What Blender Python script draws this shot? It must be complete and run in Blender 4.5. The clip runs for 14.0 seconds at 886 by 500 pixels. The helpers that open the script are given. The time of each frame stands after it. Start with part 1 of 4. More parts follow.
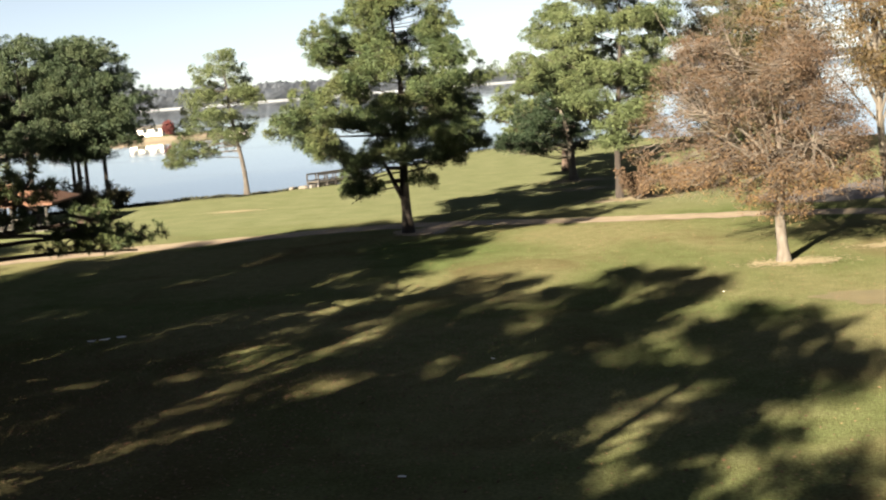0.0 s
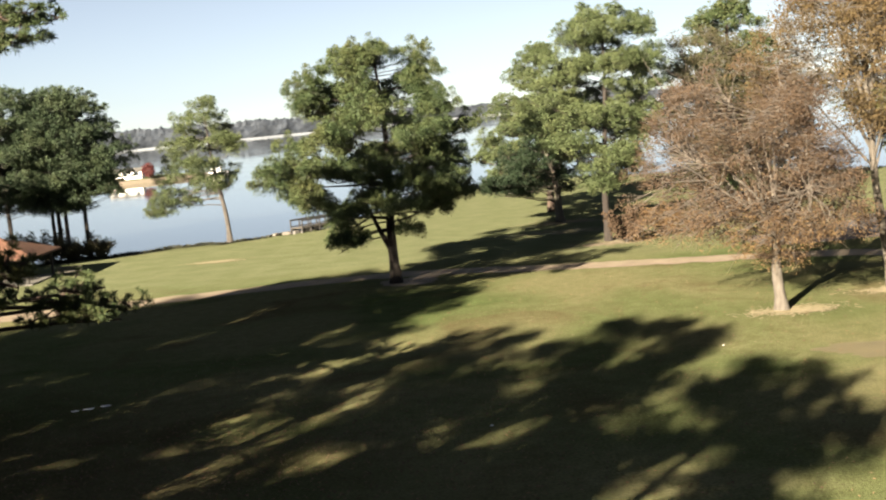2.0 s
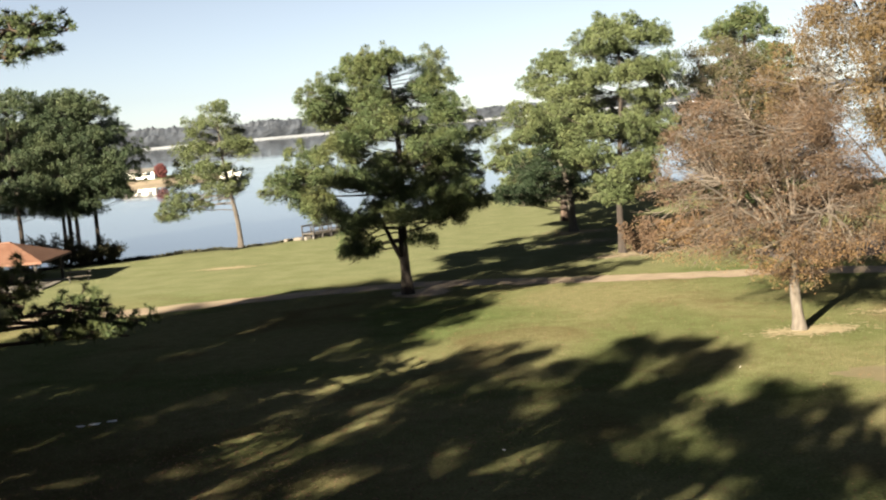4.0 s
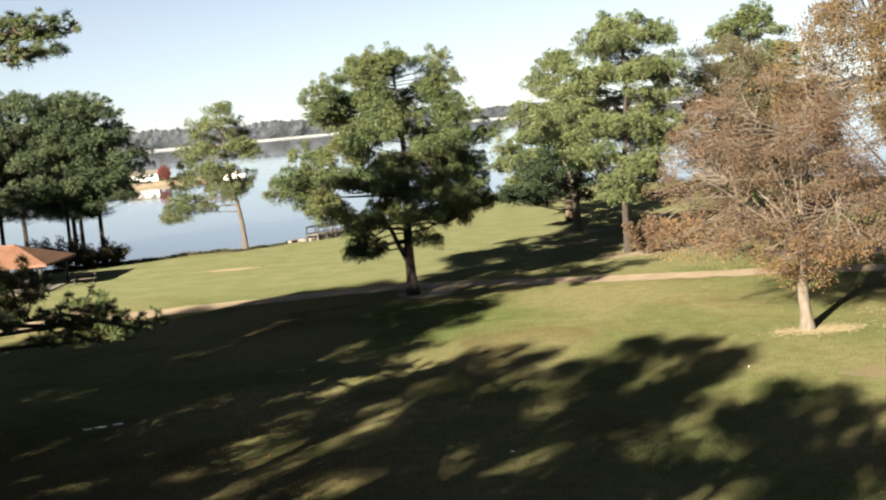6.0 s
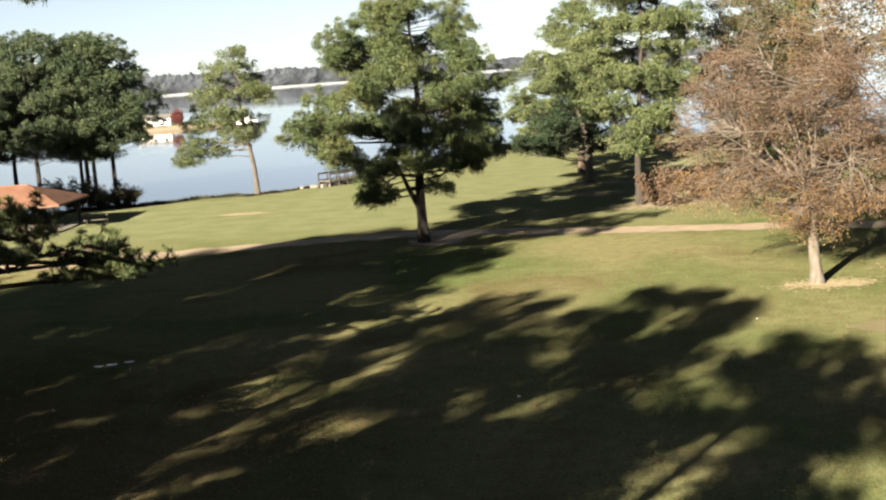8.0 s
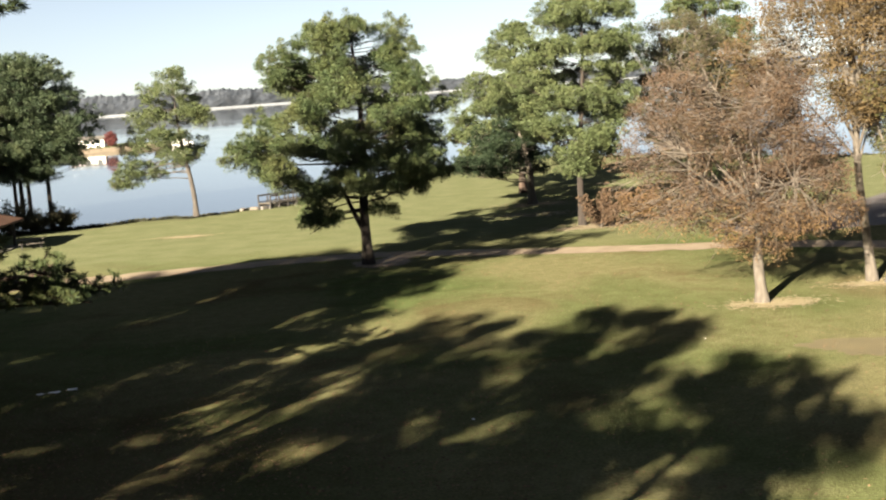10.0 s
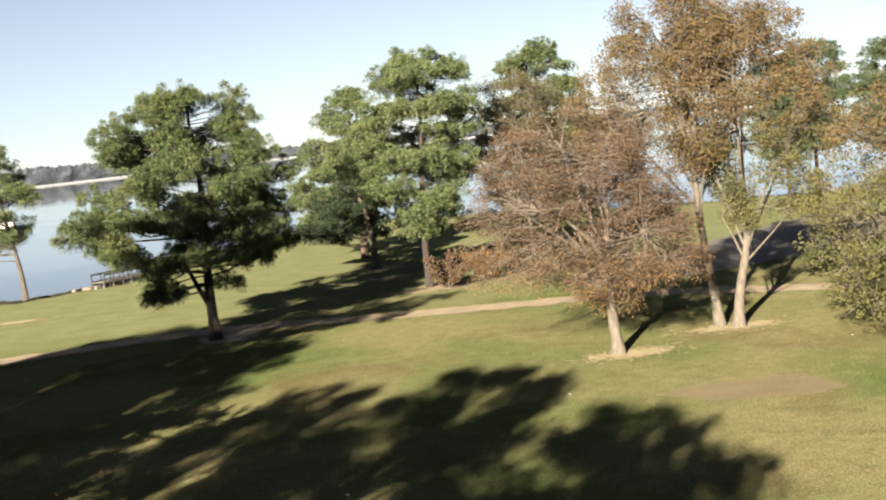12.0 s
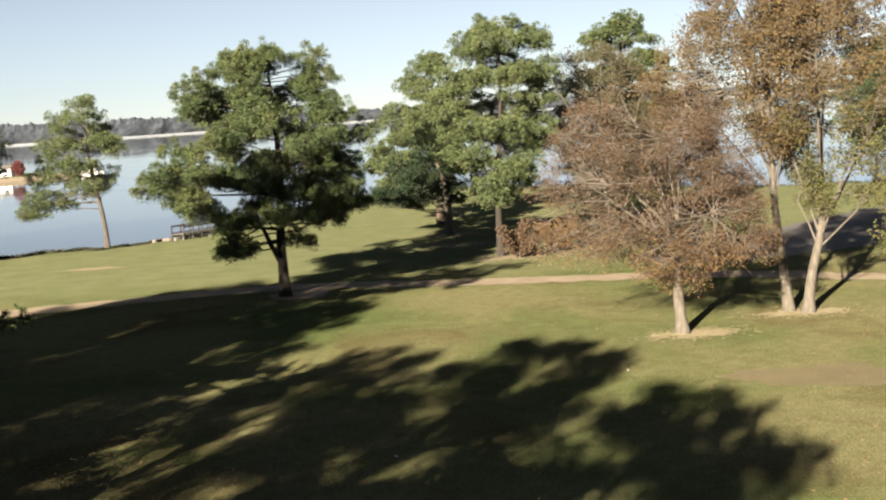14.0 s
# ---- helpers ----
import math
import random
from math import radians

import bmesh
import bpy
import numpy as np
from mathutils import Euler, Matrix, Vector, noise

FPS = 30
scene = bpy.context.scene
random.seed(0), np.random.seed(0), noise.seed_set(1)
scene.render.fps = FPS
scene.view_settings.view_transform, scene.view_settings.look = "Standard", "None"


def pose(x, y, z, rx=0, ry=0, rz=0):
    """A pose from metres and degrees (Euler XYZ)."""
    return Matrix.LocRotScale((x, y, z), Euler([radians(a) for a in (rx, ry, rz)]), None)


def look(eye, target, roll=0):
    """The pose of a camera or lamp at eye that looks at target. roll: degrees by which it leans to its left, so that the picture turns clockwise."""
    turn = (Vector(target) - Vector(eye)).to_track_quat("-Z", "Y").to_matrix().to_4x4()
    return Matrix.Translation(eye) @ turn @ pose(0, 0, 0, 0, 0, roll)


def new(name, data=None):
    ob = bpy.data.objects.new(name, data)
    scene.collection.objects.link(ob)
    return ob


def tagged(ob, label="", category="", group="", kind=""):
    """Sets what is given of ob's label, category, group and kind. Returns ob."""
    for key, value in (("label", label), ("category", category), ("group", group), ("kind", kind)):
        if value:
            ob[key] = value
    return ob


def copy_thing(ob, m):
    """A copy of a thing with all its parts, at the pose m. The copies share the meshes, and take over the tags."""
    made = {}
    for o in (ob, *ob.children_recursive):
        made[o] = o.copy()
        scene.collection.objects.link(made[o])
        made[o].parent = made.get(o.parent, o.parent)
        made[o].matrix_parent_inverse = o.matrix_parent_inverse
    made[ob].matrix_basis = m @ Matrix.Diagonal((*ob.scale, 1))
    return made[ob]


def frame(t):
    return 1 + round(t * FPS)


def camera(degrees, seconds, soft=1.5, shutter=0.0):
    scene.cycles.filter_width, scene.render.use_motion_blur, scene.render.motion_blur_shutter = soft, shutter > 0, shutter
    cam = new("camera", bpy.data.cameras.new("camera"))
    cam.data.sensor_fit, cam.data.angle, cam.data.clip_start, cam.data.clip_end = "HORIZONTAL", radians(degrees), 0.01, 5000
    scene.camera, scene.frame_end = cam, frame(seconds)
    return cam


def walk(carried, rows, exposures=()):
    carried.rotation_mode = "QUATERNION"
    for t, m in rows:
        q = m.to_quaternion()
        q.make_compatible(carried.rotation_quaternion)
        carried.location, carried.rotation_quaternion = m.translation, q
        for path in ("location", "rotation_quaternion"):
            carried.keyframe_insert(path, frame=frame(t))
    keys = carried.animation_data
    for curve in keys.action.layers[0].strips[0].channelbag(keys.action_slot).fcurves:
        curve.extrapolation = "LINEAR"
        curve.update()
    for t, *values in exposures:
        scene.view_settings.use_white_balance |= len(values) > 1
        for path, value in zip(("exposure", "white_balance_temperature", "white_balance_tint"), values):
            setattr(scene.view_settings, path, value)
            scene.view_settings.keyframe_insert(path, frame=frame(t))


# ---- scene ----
cam = camera(40.0, 14.0, soft=2.2)
EXPOSURE = 3.52
PATH = [
    (0, (1.727, -0.147, 9.397), (1.661, 1.832, 9.117), -4.2),
    (0.5, (1.66, 0.131, 9.563), (1.597, 2.113, 9.303), -4.3),
    (1, (1.563, 0.467, 9.761), (1.538, 2.45, 9.503), -4.3),
    (1.5, (1.461, 0.846, 10.019), (1.456, 2.831, 9.775), -4.9),
    (2, (1.375, 1.117, 10.275), (1.343, 3.104, 10.046), -5.3),
    (2.5, (1.32, 1.365, 10.518), (1.263, 3.352, 10.293), -5.2),
    (3, (1.392, 1.63, 10.74), (1.346, 3.617, 10.517), -4.8),
    (5.5, (1.244, 2.1, 10.794), (1.184, 4.086, 10.565), -4.6),
    (6, (1.232, 2.131, 10.786), (1.176, 4.117, 10.562), -5.0),
    (6.5, (1.238, 2.114, 10.755), (1.194, 4.1, 10.519), -4.9),
    (7, (1.202, 2.044, 10.652), (1.175, 4.026, 10.388), -4.9),
    (7.5, (1.176, 1.958, 10.577), (1.139, 3.937, 10.29), -4.5),
    (8, (1.227, 2.011, 10.596), (1.147, 3.986, 10.294), -3.9),
    (8.5, (1.198, 2.096, 10.603), (1.161, 4.072, 10.297), -3.7),
    (10.8, (0.325, 2.558, 10.644), (0.421, 4.541, 10.397), -3.8),
    (11, (0.245, 2.67, 10.64), (0.382, 4.651, 10.4), -3.4),
    (11.5, (0.09, 2.975, 10.655), (0.325, 4.949, 10.441), -2.7),
    (12, (-0.164, 3.19, 10.697), (0.144, 5.156, 10.503), -6.1),
    (12.5, (-0.262, 3.308, 10.733), (0.023, 5.281, 10.565), -9.6),
    (13, (-0.146, 3.319, 10.719), (0.13, 5.293, 10.56), -9.9),
    (13.5, (0.089, 3.207, 10.698), (0.335, 5.182, 10.509), -6.1),
    (14, (0.49, 3.017, 10.635), (0.66, 4.996, 10.4), -3.5),
]
walk(cam, [(t, look(eye, target, roll)) for t, eye, target, roll in PATH], [(0, EXPOSURE + 0.16), (3, EXPOSURE), (8.5, EXPOSURE + 0.16), (11, EXPOSURE), (12.5, EXPOSURE - 0.03), (14, EXPOSURE - 0.16)])

# ---- world, sun ----
SUN_AZ, SUN_EL = 30.0, 19.0        # the way the shadows run (from +y towards +x), and the sun's height
world = bpy.data.worlds.new("world")
scene.world = world
world.use_nodes = True
wn = world.node_tree
sky = wn.nodes.new("ShaderNodeTexSky")
sky.sky_type = "NISHITA"
sky.sun_disc = False
sky.sun_elevation = radians(SUN_EL)
sky.sun_rotation = radians(180 + SUN_AZ)
sky.air_density, sky.dust_density, sky.ozone_density = 0.6, 0.1, 1.4
wn.nodes["Background"].inputs["Strength"].default_value = 0.0208
pale = wn.nodes.new("ShaderNodeHueSaturation")
pale.inputs["Saturation"].default_value, pale.inputs["Value"].default_value = 0.56, 0.5
wn.links.new(sky.outputs[0], pale.inputs["Color"])
wn.links.new(pale.outputs[0], wn.nodes["Background"].inputs["Color"])
sun = new("sun", bpy.data.lights.new("sun", "SUN"))
sun.data.energy, sun.data.angle, sun.data.color = 5.0, radians(0.55), (1.0, 0.85, 0.64)
sx, sy = math.sin(radians(SUN_AZ)), math.cos(radians(SUN_AZ))
sun.matrix_world = look((-60 * sx, -60 * sy, 60 * math.tan(radians(SUN_EL))), (0, 0, 0))


# ---- materials ----
def mat(name, stops, scale=4.0, detail=5.0, rough=0.85, bump=0.0, bump_scale=None, island=0.0, stretch=None,
        translucent=0.0, metal=0.0, coords="Object", spec=0.3):
    """A noise-coloured material. stops: colours along the ramp."""
    m = bpy.data.materials.new(name)
    m.use_nodes = True
    nt = m.node_tree
    bsdf = nt.nodes["Principled BSDF"]
    bsdf.inputs["Roughness"].default_value = rough
    bsdf.inputs["Metallic"].default_value = metal
    bsdf.inputs["Specular IOR Level"].default_value = spec
    tc = nt.nodes.new("ShaderNodeTexCoord")
    vec = tc.outputs[coords]
    if stretch:
        mp = nt.nodes.new("ShaderNodeMapping")
        mp.inputs["Scale"].default_value = stretch
        nt.links.new(vec, mp.inputs[0])
        vec = mp.outputs[0]
    big = nt.nodes.new("ShaderNodeTexNoise")
    big.inputs["Scale"].default_value, big.inputs["Detail"].default_value = scale, detail
    nt.links.new(vec, big.inputs["Vector"])
    value = big.outputs["Fac"]
    if island:
        geo = nt.nodes.new("ShaderNodeNewGeometry")
        mix = nt.nodes.new("ShaderNodeMix")
        mix.inputs[0].default_value = island
        nt.links.new(value, mix.inputs[2])
        nt.links.new(geo.outputs["Random Per Island"], mix.inputs[3])
        value = mix.outputs[0]
    ramp = nt.nodes.new("ShaderNodeValToRGB")
    n = len(stops)
    while len(ramp.color_ramp.elements) < n:
        ramp.color_ramp.elements.new(0.5)
    for i, (el, c) in enumerate(zip(ramp.color_ramp.elements, stops)):
        el.position = 0.5 if n == 1 else (0.28 + 0.44 * i / (n - 1) if not island else 0.15 + 0.7 * i / (n - 1))
        el.color = (*c, 1)
    nt.links.new(value, ramp.inputs[0])
    nt.links.new(ramp.outputs[0], bsdf.inputs["Base Color"])
    if bump:
        fine = nt.nodes.new("ShaderNodeTexNoise")
        fine.inputs["Scale"].default_value, fine.inputs["Detail"].default_value = bump_scale or scale * 4, 6
        nt.links.new(vec, fine.inputs["Vector"])
        bp = nt.nodes.new("ShaderNodeBump")
        bp.inputs["Strength"].default_value, bp.inputs["Distance"].default_value = bump, 0.05
        nt.links.new(fine.outputs["Fac"], bp.inputs["Height"])
        nt.links.new(bp.outputs[0], bsdf.inputs["Normal"])
    if translucent:
        tr = nt.nodes.new("ShaderNodeBsdfTranslucent")
        nt.links.new(ramp.outputs[0], tr.inputs[0])
        ms = nt.nodes.new("ShaderNodeMixShader")
        ms.inputs[0].default_value = translucent
        nt.links.new(bsdf.outputs[0], ms.inputs[1])
        nt.links.new(tr.outputs[0], ms.inputs[2])
        nt.links.new(ms.outputs[0], nt.nodes["Material Output"].inputs[0])
    return m


def grass_material():
    """Mown autumn grass: olive green with straw and brown patches, fine blades as relief."""
    m = bpy.data.materials.new("mown_grass")
    m.use_nodes = True
    nt = m.node_tree
    bsdf = nt.nodes["Principled BSDF"]
    bsdf.inputs["Roughness"].default_value = 0.95
    bsdf.inputs["Specular IOR Level"].default_value = 0.0
    tc = nt.nodes.new("ShaderNodeTexCoord")

    def tex(scale, detail, dist=0.0):
        t = nt.nodes.new("ShaderNodeTexNoise")
        t.inputs["Scale"].default_value, t.inputs["Detail"].default_value = scale, detail
        t.inputs["Distortion"].default_value = dist
        nt.links.new(tc.outputs["Object"], t.inputs["Vector"])
        return t.outputs["Fac"]

    def ramp(src, a, b, ca, cb):
        r = nt.nodes.new("ShaderNodeValToRGB")
        r.color_ramp.elements[0].position, r.color_ramp.elements[1].position = a, b
        r.color_ramp.elements[0].color, r.color_ramp.elements[1].color = (*ca, 1), (*cb, 1)
        nt.links.new(src, r.inputs[0])
        return r.outputs[0]

    def mix(fac, a, b):
        x = nt.nodes.new("ShaderNodeMix")
        x.data_type = "RGBA"
        nt.links.new(fac, x.inputs[0])
        nt.links.new(a, x.inputs[6])
        nt.links.new(b, x.inputs[7])
        return x.outputs[2]

    W, K = (1, 1, 1), (0, 0, 0)
    green = ramp(tex(0.9, 6), 0.35, 0.68, (0.040, 0.053, 0.020), (0.059, 0.074, 0.031))
    straw = ramp(tex(1.7, 8), 0.35, 0.7, (0.078, 0.076, 0.039), (0.102, 0.098, 0.055))
    brown = ramp(tex(3.5, 6), 0.35, 0.7, (0.045, 0.036, 0.019), (0.068, 0.054, 0.030))
    c = mix(ramp(tex(0.085, 4, 0.6), 0.32, 0.58, K, W), green, straw)
    c = mix(ramp(tex(0.14, 5, 1.0), 0.54, 0.7, K, (0.75, 0.75, 0.75)), c, brown)
    lush = ramp(tex(0.5, 6), 0.35, 0.68, (0.072, 0.081, 0.043), (0.091, 0.098, 0.057))
    sep = nt.nodes.new("ShaderNodeSeparateXYZ")
    nt.links.new(tc.outputs["Object"], sep.inputs[0])
    over = nt.nodes.new("ShaderNodeMapRange")
    over.inputs[1].default_value, over.inputs[2].default_value = 74, 86
    nt.links.new(sep.outputs[1], over.inputs[0])
    c = mix(over.outputs[0], c, lush)
    # brown needle litter under the pine stand at the lawn's west side, thinning out into the grass; its dark tone also
    # deepens the shade there
    stand = nt.nodes.new("ShaderNodeVectorMath")
    stand.operation = "DISTANCE"
    stand.inputs[1].default_value = (-17, 30, 0)
    nt.links.new(tc.outputs["Object"], stand.inputs[0])
    edge = nt.nodes.new("ShaderNodeMath")
    edge.operation = "MULTIPLY_ADD"
    edge.inputs[1].default_value = 16.0
    nt.links.new(tex(0.22, 5, 0.5), edge.inputs[0])
    nt.links.new(stand.outputs["Value"], edge.inputs[2])
    under = nt.nodes.new("ShaderNodeMapRange")
    under.inputs[1].default_value, under.inputs[2].default_value = 28.0, 16.0
    under.inputs[4].default_value = 0.5
    nt.links.new(edge.outputs[0], under.inputs[0])
    shade_duff = ramp(tex(4.0, 7), 0.3, 0.72, (0.026, 0.019, 0.011), (0.056, 0.041, 0.023))
    c = mix(under.outputs[0], c, shade_duff)
    fine = nt.nodes.new("ShaderNodeMix")
    fine.data_type, fine.blend_type = "RGBA", "MULTIPLY"
    fine.inputs[0].default_value = 0.7
    nt.links.new(c, fine.inputs[6])
    nt.links.new(ramp(tex(9, 6), 0.3, 0.7, (0.55, 0.55, 0.55), (1.3, 1.3, 1.2)), fine.inputs[7])
    nt.links.new(fine.outputs[2], bsdf.inputs["Base Color"])
    bp = nt.nodes.new("ShaderNodeBump")
    bp.inputs["Strength"].default_value, bp.inputs["Distance"].default_value = 0.6, 0.06
    nt.links.new(tex(14, 4), bp.inputs["Height"])
    nt.links.new(bp.outputs[0], bsdf.inputs["Normal"])
    return m


def water_material():
    m = bpy.data.materials.new("lake_water")
    m.use_nodes = True
    nt = m.node_tree
    bsdf = nt.nodes["Principled BSDF"]
    bsdf.inputs["Base Color"].default_value = (0.025, 0.029, 0.032, 1)
    bsdf.inputs["Roughness"].default_value = 0.04
    bsdf.inputs["IOR"].default_value = 1.8
    tc = nt.nodes.new("ShaderNodeTexCoord")
    mp = nt.nodes.new("ShaderNodeMapping")
    mp.inputs["Scale"].default_value = (0.35, 1.0, 1.0)
    nt.links.new(tc.outputs["Object"], mp.inputs[0])
    a = nt.nodes.new("ShaderNodeTexNoise")
    a.inputs["Scale"].default_value, a.inputs["Detail"].default_value = 0.06, 5
    nt.links.new(mp.outputs[0], a.inputs["Vector"])
    ruffle = nt.nodes.new("ShaderNodeMapRange")
    ruffle.inputs[1].default_value, ruffle.inputs[2].default_value = 0.35, 0.7
    ruffle.inputs[3].default_value, ruffle.inputs[4].default_value = 0.02, 0.09
    nt.links.new(a.outputs["Fac"], ruffle.inputs[0])
    nt.links.new(ruffle.outputs[0], bsdf.inputs["Roughness"])
    return m


GRASS, WATER = grass_material(), water_material()
DIRT = mat("sandy_track", [(0.080, 0.060, 0.041), (0.114, 0.089, 0.062), (0.142, 0.114, 0.083)], 0.8, 8, 0.95, 0.5, 12)
STRAW = mat("pale_straw_litter", [(0.0926, 0.0731, 0.0348), (0.1360, 0.1139, 0.0654), (0.1683, 0.1487, 0.0978)], 2.5, 8, 0.95, 0.5, 20)
# purple-brown of the tree shadows on grass and soil, as a ground colour
SHADOWED_GROUND = mat("purple_brown_shadow", [(0.0391, 0.0348, 0.0357), (0.0561, 0.0510, 0.0519)], 1.5, 8, 0.9, 0.3, 40)
PINE_BARK = mat("pine_bark", [(0.0110, 0.0076, 0.0059), (0.0238, 0.0161, 0.0119), (0.0408, 0.0281, 0.0204)], 3, 8, 0.95, 0.9, 9, stretch=(2, 2, 0.5))
# pine bark with the shade on the trunks put into a darker colour
SHADED_BARK = mat("shaded_pine_bark", [(0.0051, 0.0034, 0.0034), (0.0110, 0.0085, 0.0068), (0.0170, 0.0136, 0.0110)], 3, 8, 0.95, 0.9, 9, stretch=(2, 2, 0.5))
SHORE_BARK = mat("grey_brown_bark", [(0.0153, 0.0136, 0.0119), (0.0272, 0.0238, 0.0213), (0.0408, 0.0365, 0.0323)], 3, 8, 0.95, 0.9, 9, stretch=(2, 2, 0.5))
GREY_BARK = mat("pale_grey_bark", [(0.030, 0.026, 0.021), (0.046, 0.040, 0.033), (0.066, 0.059, 0.050)], 3, 8, 0.95, 0.6, 12, stretch=(2, 2, 0.6))
TWIG_BARK = mat("brown_grey_twigs", [(0.024, 0.019, 0.015), (0.040, 0.033, 0.027), (0.066, 0.057, 0.047)], 3, 6, 0.95, 0.4, 12)
NEEDLES = mat("pine_needles", [(0.008, 0.014, 0.008), (0.019, 0.030, 0.013), (0.035, 0.043, 0.017), (0.052, 0.049, 0.019)], 0.4, 4, 0.6, island=0.25, translucent=0.06, spec=0.1)
NEEDLES_LIGHT = mat("light_pine_needles", [(0.013, 0.020, 0.009), (0.027, 0.037, 0.016), (0.043, 0.053, 0.023), (0.056, 0.057, 0.025)], 0.6, 4, 0.6, island=0.25, translucent=0.06, spec=0.1)
# darker needles for the grove, its deep shade partly put into the colour
NEEDLES_DARK = mat("dark_pine_needles", [(0.006, 0.012, 0.007), (0.014, 0.023, 0.013), (0.025, 0.034, 0.017), (0.035, 0.040, 0.019)], 0.4, 4, 0.6, island=0.25, translucent=0.06, spec=0.1)
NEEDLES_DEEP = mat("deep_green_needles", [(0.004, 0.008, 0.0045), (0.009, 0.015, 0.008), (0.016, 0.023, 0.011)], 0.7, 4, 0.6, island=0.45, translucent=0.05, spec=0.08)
RED_LEAF = mat("russet_leaves", [(0.022, 0.017, 0.012), (0.039, 0.027, 0.018), (0.058, 0.038, 0.0245), (0.049, 0.039, 0.025)], 0.5, 4, 0.8, island=0.3, translucent=0.25, spec=0.1)
ORANGE_LEAF = mat("orange_leaves", [(0.024, 0.021, 0.010), (0.041, 0.031, 0.015), (0.060, 0.041, 0.020), (0.040, 0.040, 0.017)], 0.5, 4, 0.8, island=0.25, translucent=0.25, spec=0.1)
YELLOW_LEAF = mat("yellow_green_leaves", [(0.022, 0.026, 0.010), (0.042, 0.043, 0.016), (0.064, 0.058, 0.021)], 0.4, 3, 0.8, island=0.25, translucent=0.25, spec=0.1)
OLIVE_LEAF = mat("olive_brown_leaves", [(0.020, 0.022, 0.011), (0.036, 0.034, 0.018), (0.050, 0.042, 0.024)], 0.4, 3, 0.8, island=0.35, translucent=0.25, spec=0.1)
CRIMSON_LEAF = mat("crimson_leaves", [(0.0408, 0.0085, 0.0085), (0.0638, 0.0145, 0.0136)], 1.0, 3, 0.8, island=0.6, translucent=0.2)
AMBER_LEAF = mat("amber_leaves", [(0.0382, 0.0238, 0.0136), (0.0723, 0.0425, 0.0179), (0.1020, 0.0680, 0.0229)], 0.6, 3, 0.8, island=0.4, translucent=0.3)
SHRUB_LEAF = mat("dull_shrub_leaves", [(0.0110, 0.0145, 0.0068), (0.0255, 0.0255, 0.0110), (0.0399, 0.0289, 0.0145)], 0.6, 3, 0.8, island=0.6, translucent=0.2)
WEED = mat("dark_weeds", [(0.006, 0.009, 0.005), (0.014, 0.016, 0.008), (0.024, 0.022, 0.011)], 0.6, 3, 0.8, island=0.6, translucent=0.1)
LITTER = mat("fallen_leaves", [(0.0408, 0.0179, 0.0102), (0.0739, 0.0374, 0.0179), (0.1114, 0.0680, 0.0340)], 1.0, 3, 0.9, island=0.9)
# light blue-grey and translucent: distance haze painted into the woods' colour
HAZED_WOOD = mat("far_woods_haze_tint", [(0.044, 0.053, 0.070), (0.053, 0.062, 0.078), (0.062, 0.071, 0.087)], 0.16, 7, 0.95, spec=0.05, translucent=0.5)
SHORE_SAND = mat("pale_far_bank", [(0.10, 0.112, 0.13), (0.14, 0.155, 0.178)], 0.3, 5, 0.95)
SEAWALL = mat("beige_seawall", [(0.060, 0.050, 0.036), (0.085, 0.072, 0.054)], 0.6, 6, 0.95, 0.3, 8)
WHITE = mat("white_paint", [(0.36, 0.36, 0.35), (0.44, 0.44, 0.43)], 1.2, 5, 0.6)
TERRACOTTA = mat("orange_brown_roofing", [(0.0493, 0.0204, 0.0127), (0.0629, 0.0298, 0.0179), (0.0706, 0.0374, 0.0255)], 1.5, 6, 0.8, 0.4, 18)
DARK_WOOD = mat("dark_weathered_timber", [(0.008, 0.0075, 0.007), (0.018, 0.0165, 0.015)], 3, 6, 0.85, 0.4, 25)
GREY_WOOD = mat("grey_deck_timber", [(0.0425, 0.0382, 0.0314), (0.0680, 0.0612, 0.0527)], 3, 6, 0.85, 0.4, 25)
CONCRETE = mat("pale_concrete", [(0.0544, 0.0510, 0.0467), (0.0714, 0.0688, 0.0620)], 1.5, 7, 0.9, 0.2, 30)
ROCK = mat("bank_stone", [(0.0467, 0.0416, 0.0348), (0.0884, 0.0790, 0.0680)], 1.5, 6, 0.9, 0.5, 8)
GLASS_DARK = mat("dark_window", [(0.0119, 0.0153, 0.0179), (0.0179, 0.0213, 0.0238)], 2, 3, 0.1, spec=0.5)


# ---- mesh helpers ----
def thing(name, label, category, group="", kind=""):
    return tagged(new(name), label, category, group, kind)


def link_mesh(name, verts, faces, material, parent=None, label="", smooth=False):
    me = bpy.data.meshes.new(name)
    me.from_pydata([tuple(v) for v in verts], [], faces)
    me.materials.append(material)
    if smooth:
        me.polygons.foreach_set("use_smooth", [True] * len(me.polygons))
    ob = new(name, me)
    if parent:
        ob.parent = parent
    return tagged(ob, label)


def quads_mesh(name, corners, material, parent=None, label=""):
    """A mesh of loose leaves or blades from an array (n, corners, 3)."""
    n, k = corners.shape[:2]
    me = bpy.data.meshes.new(name)
    me.vertices.add(k * n)
    me.vertices.foreach_set("co", np.ascontiguousarray(corners, dtype=np.float32).ravel())
    me.loops.add(k * n)
    me.loops.foreach_set("vertex_index", np.arange(k * n, dtype=np.int32))
    me.polygons.add(n)
    me.polygons.foreach_set("loop_start", np.arange(0, k * n, k, dtype=np.int32))
    me.update(calc_edges=True)
    me.materials.append(material)
    ob = new(name, me)
    if parent:
        ob.parent = parent
    return tagged(ob, label)


def part(name, bm, material, parent, label=""):
    me = bpy.data.meshes.new(name)
    bm.to_mesh(me)
    bm.free()
    me.materials.append(material)
    ob = new(name, me)
    ob.parent = parent
    return tagged(ob, label)


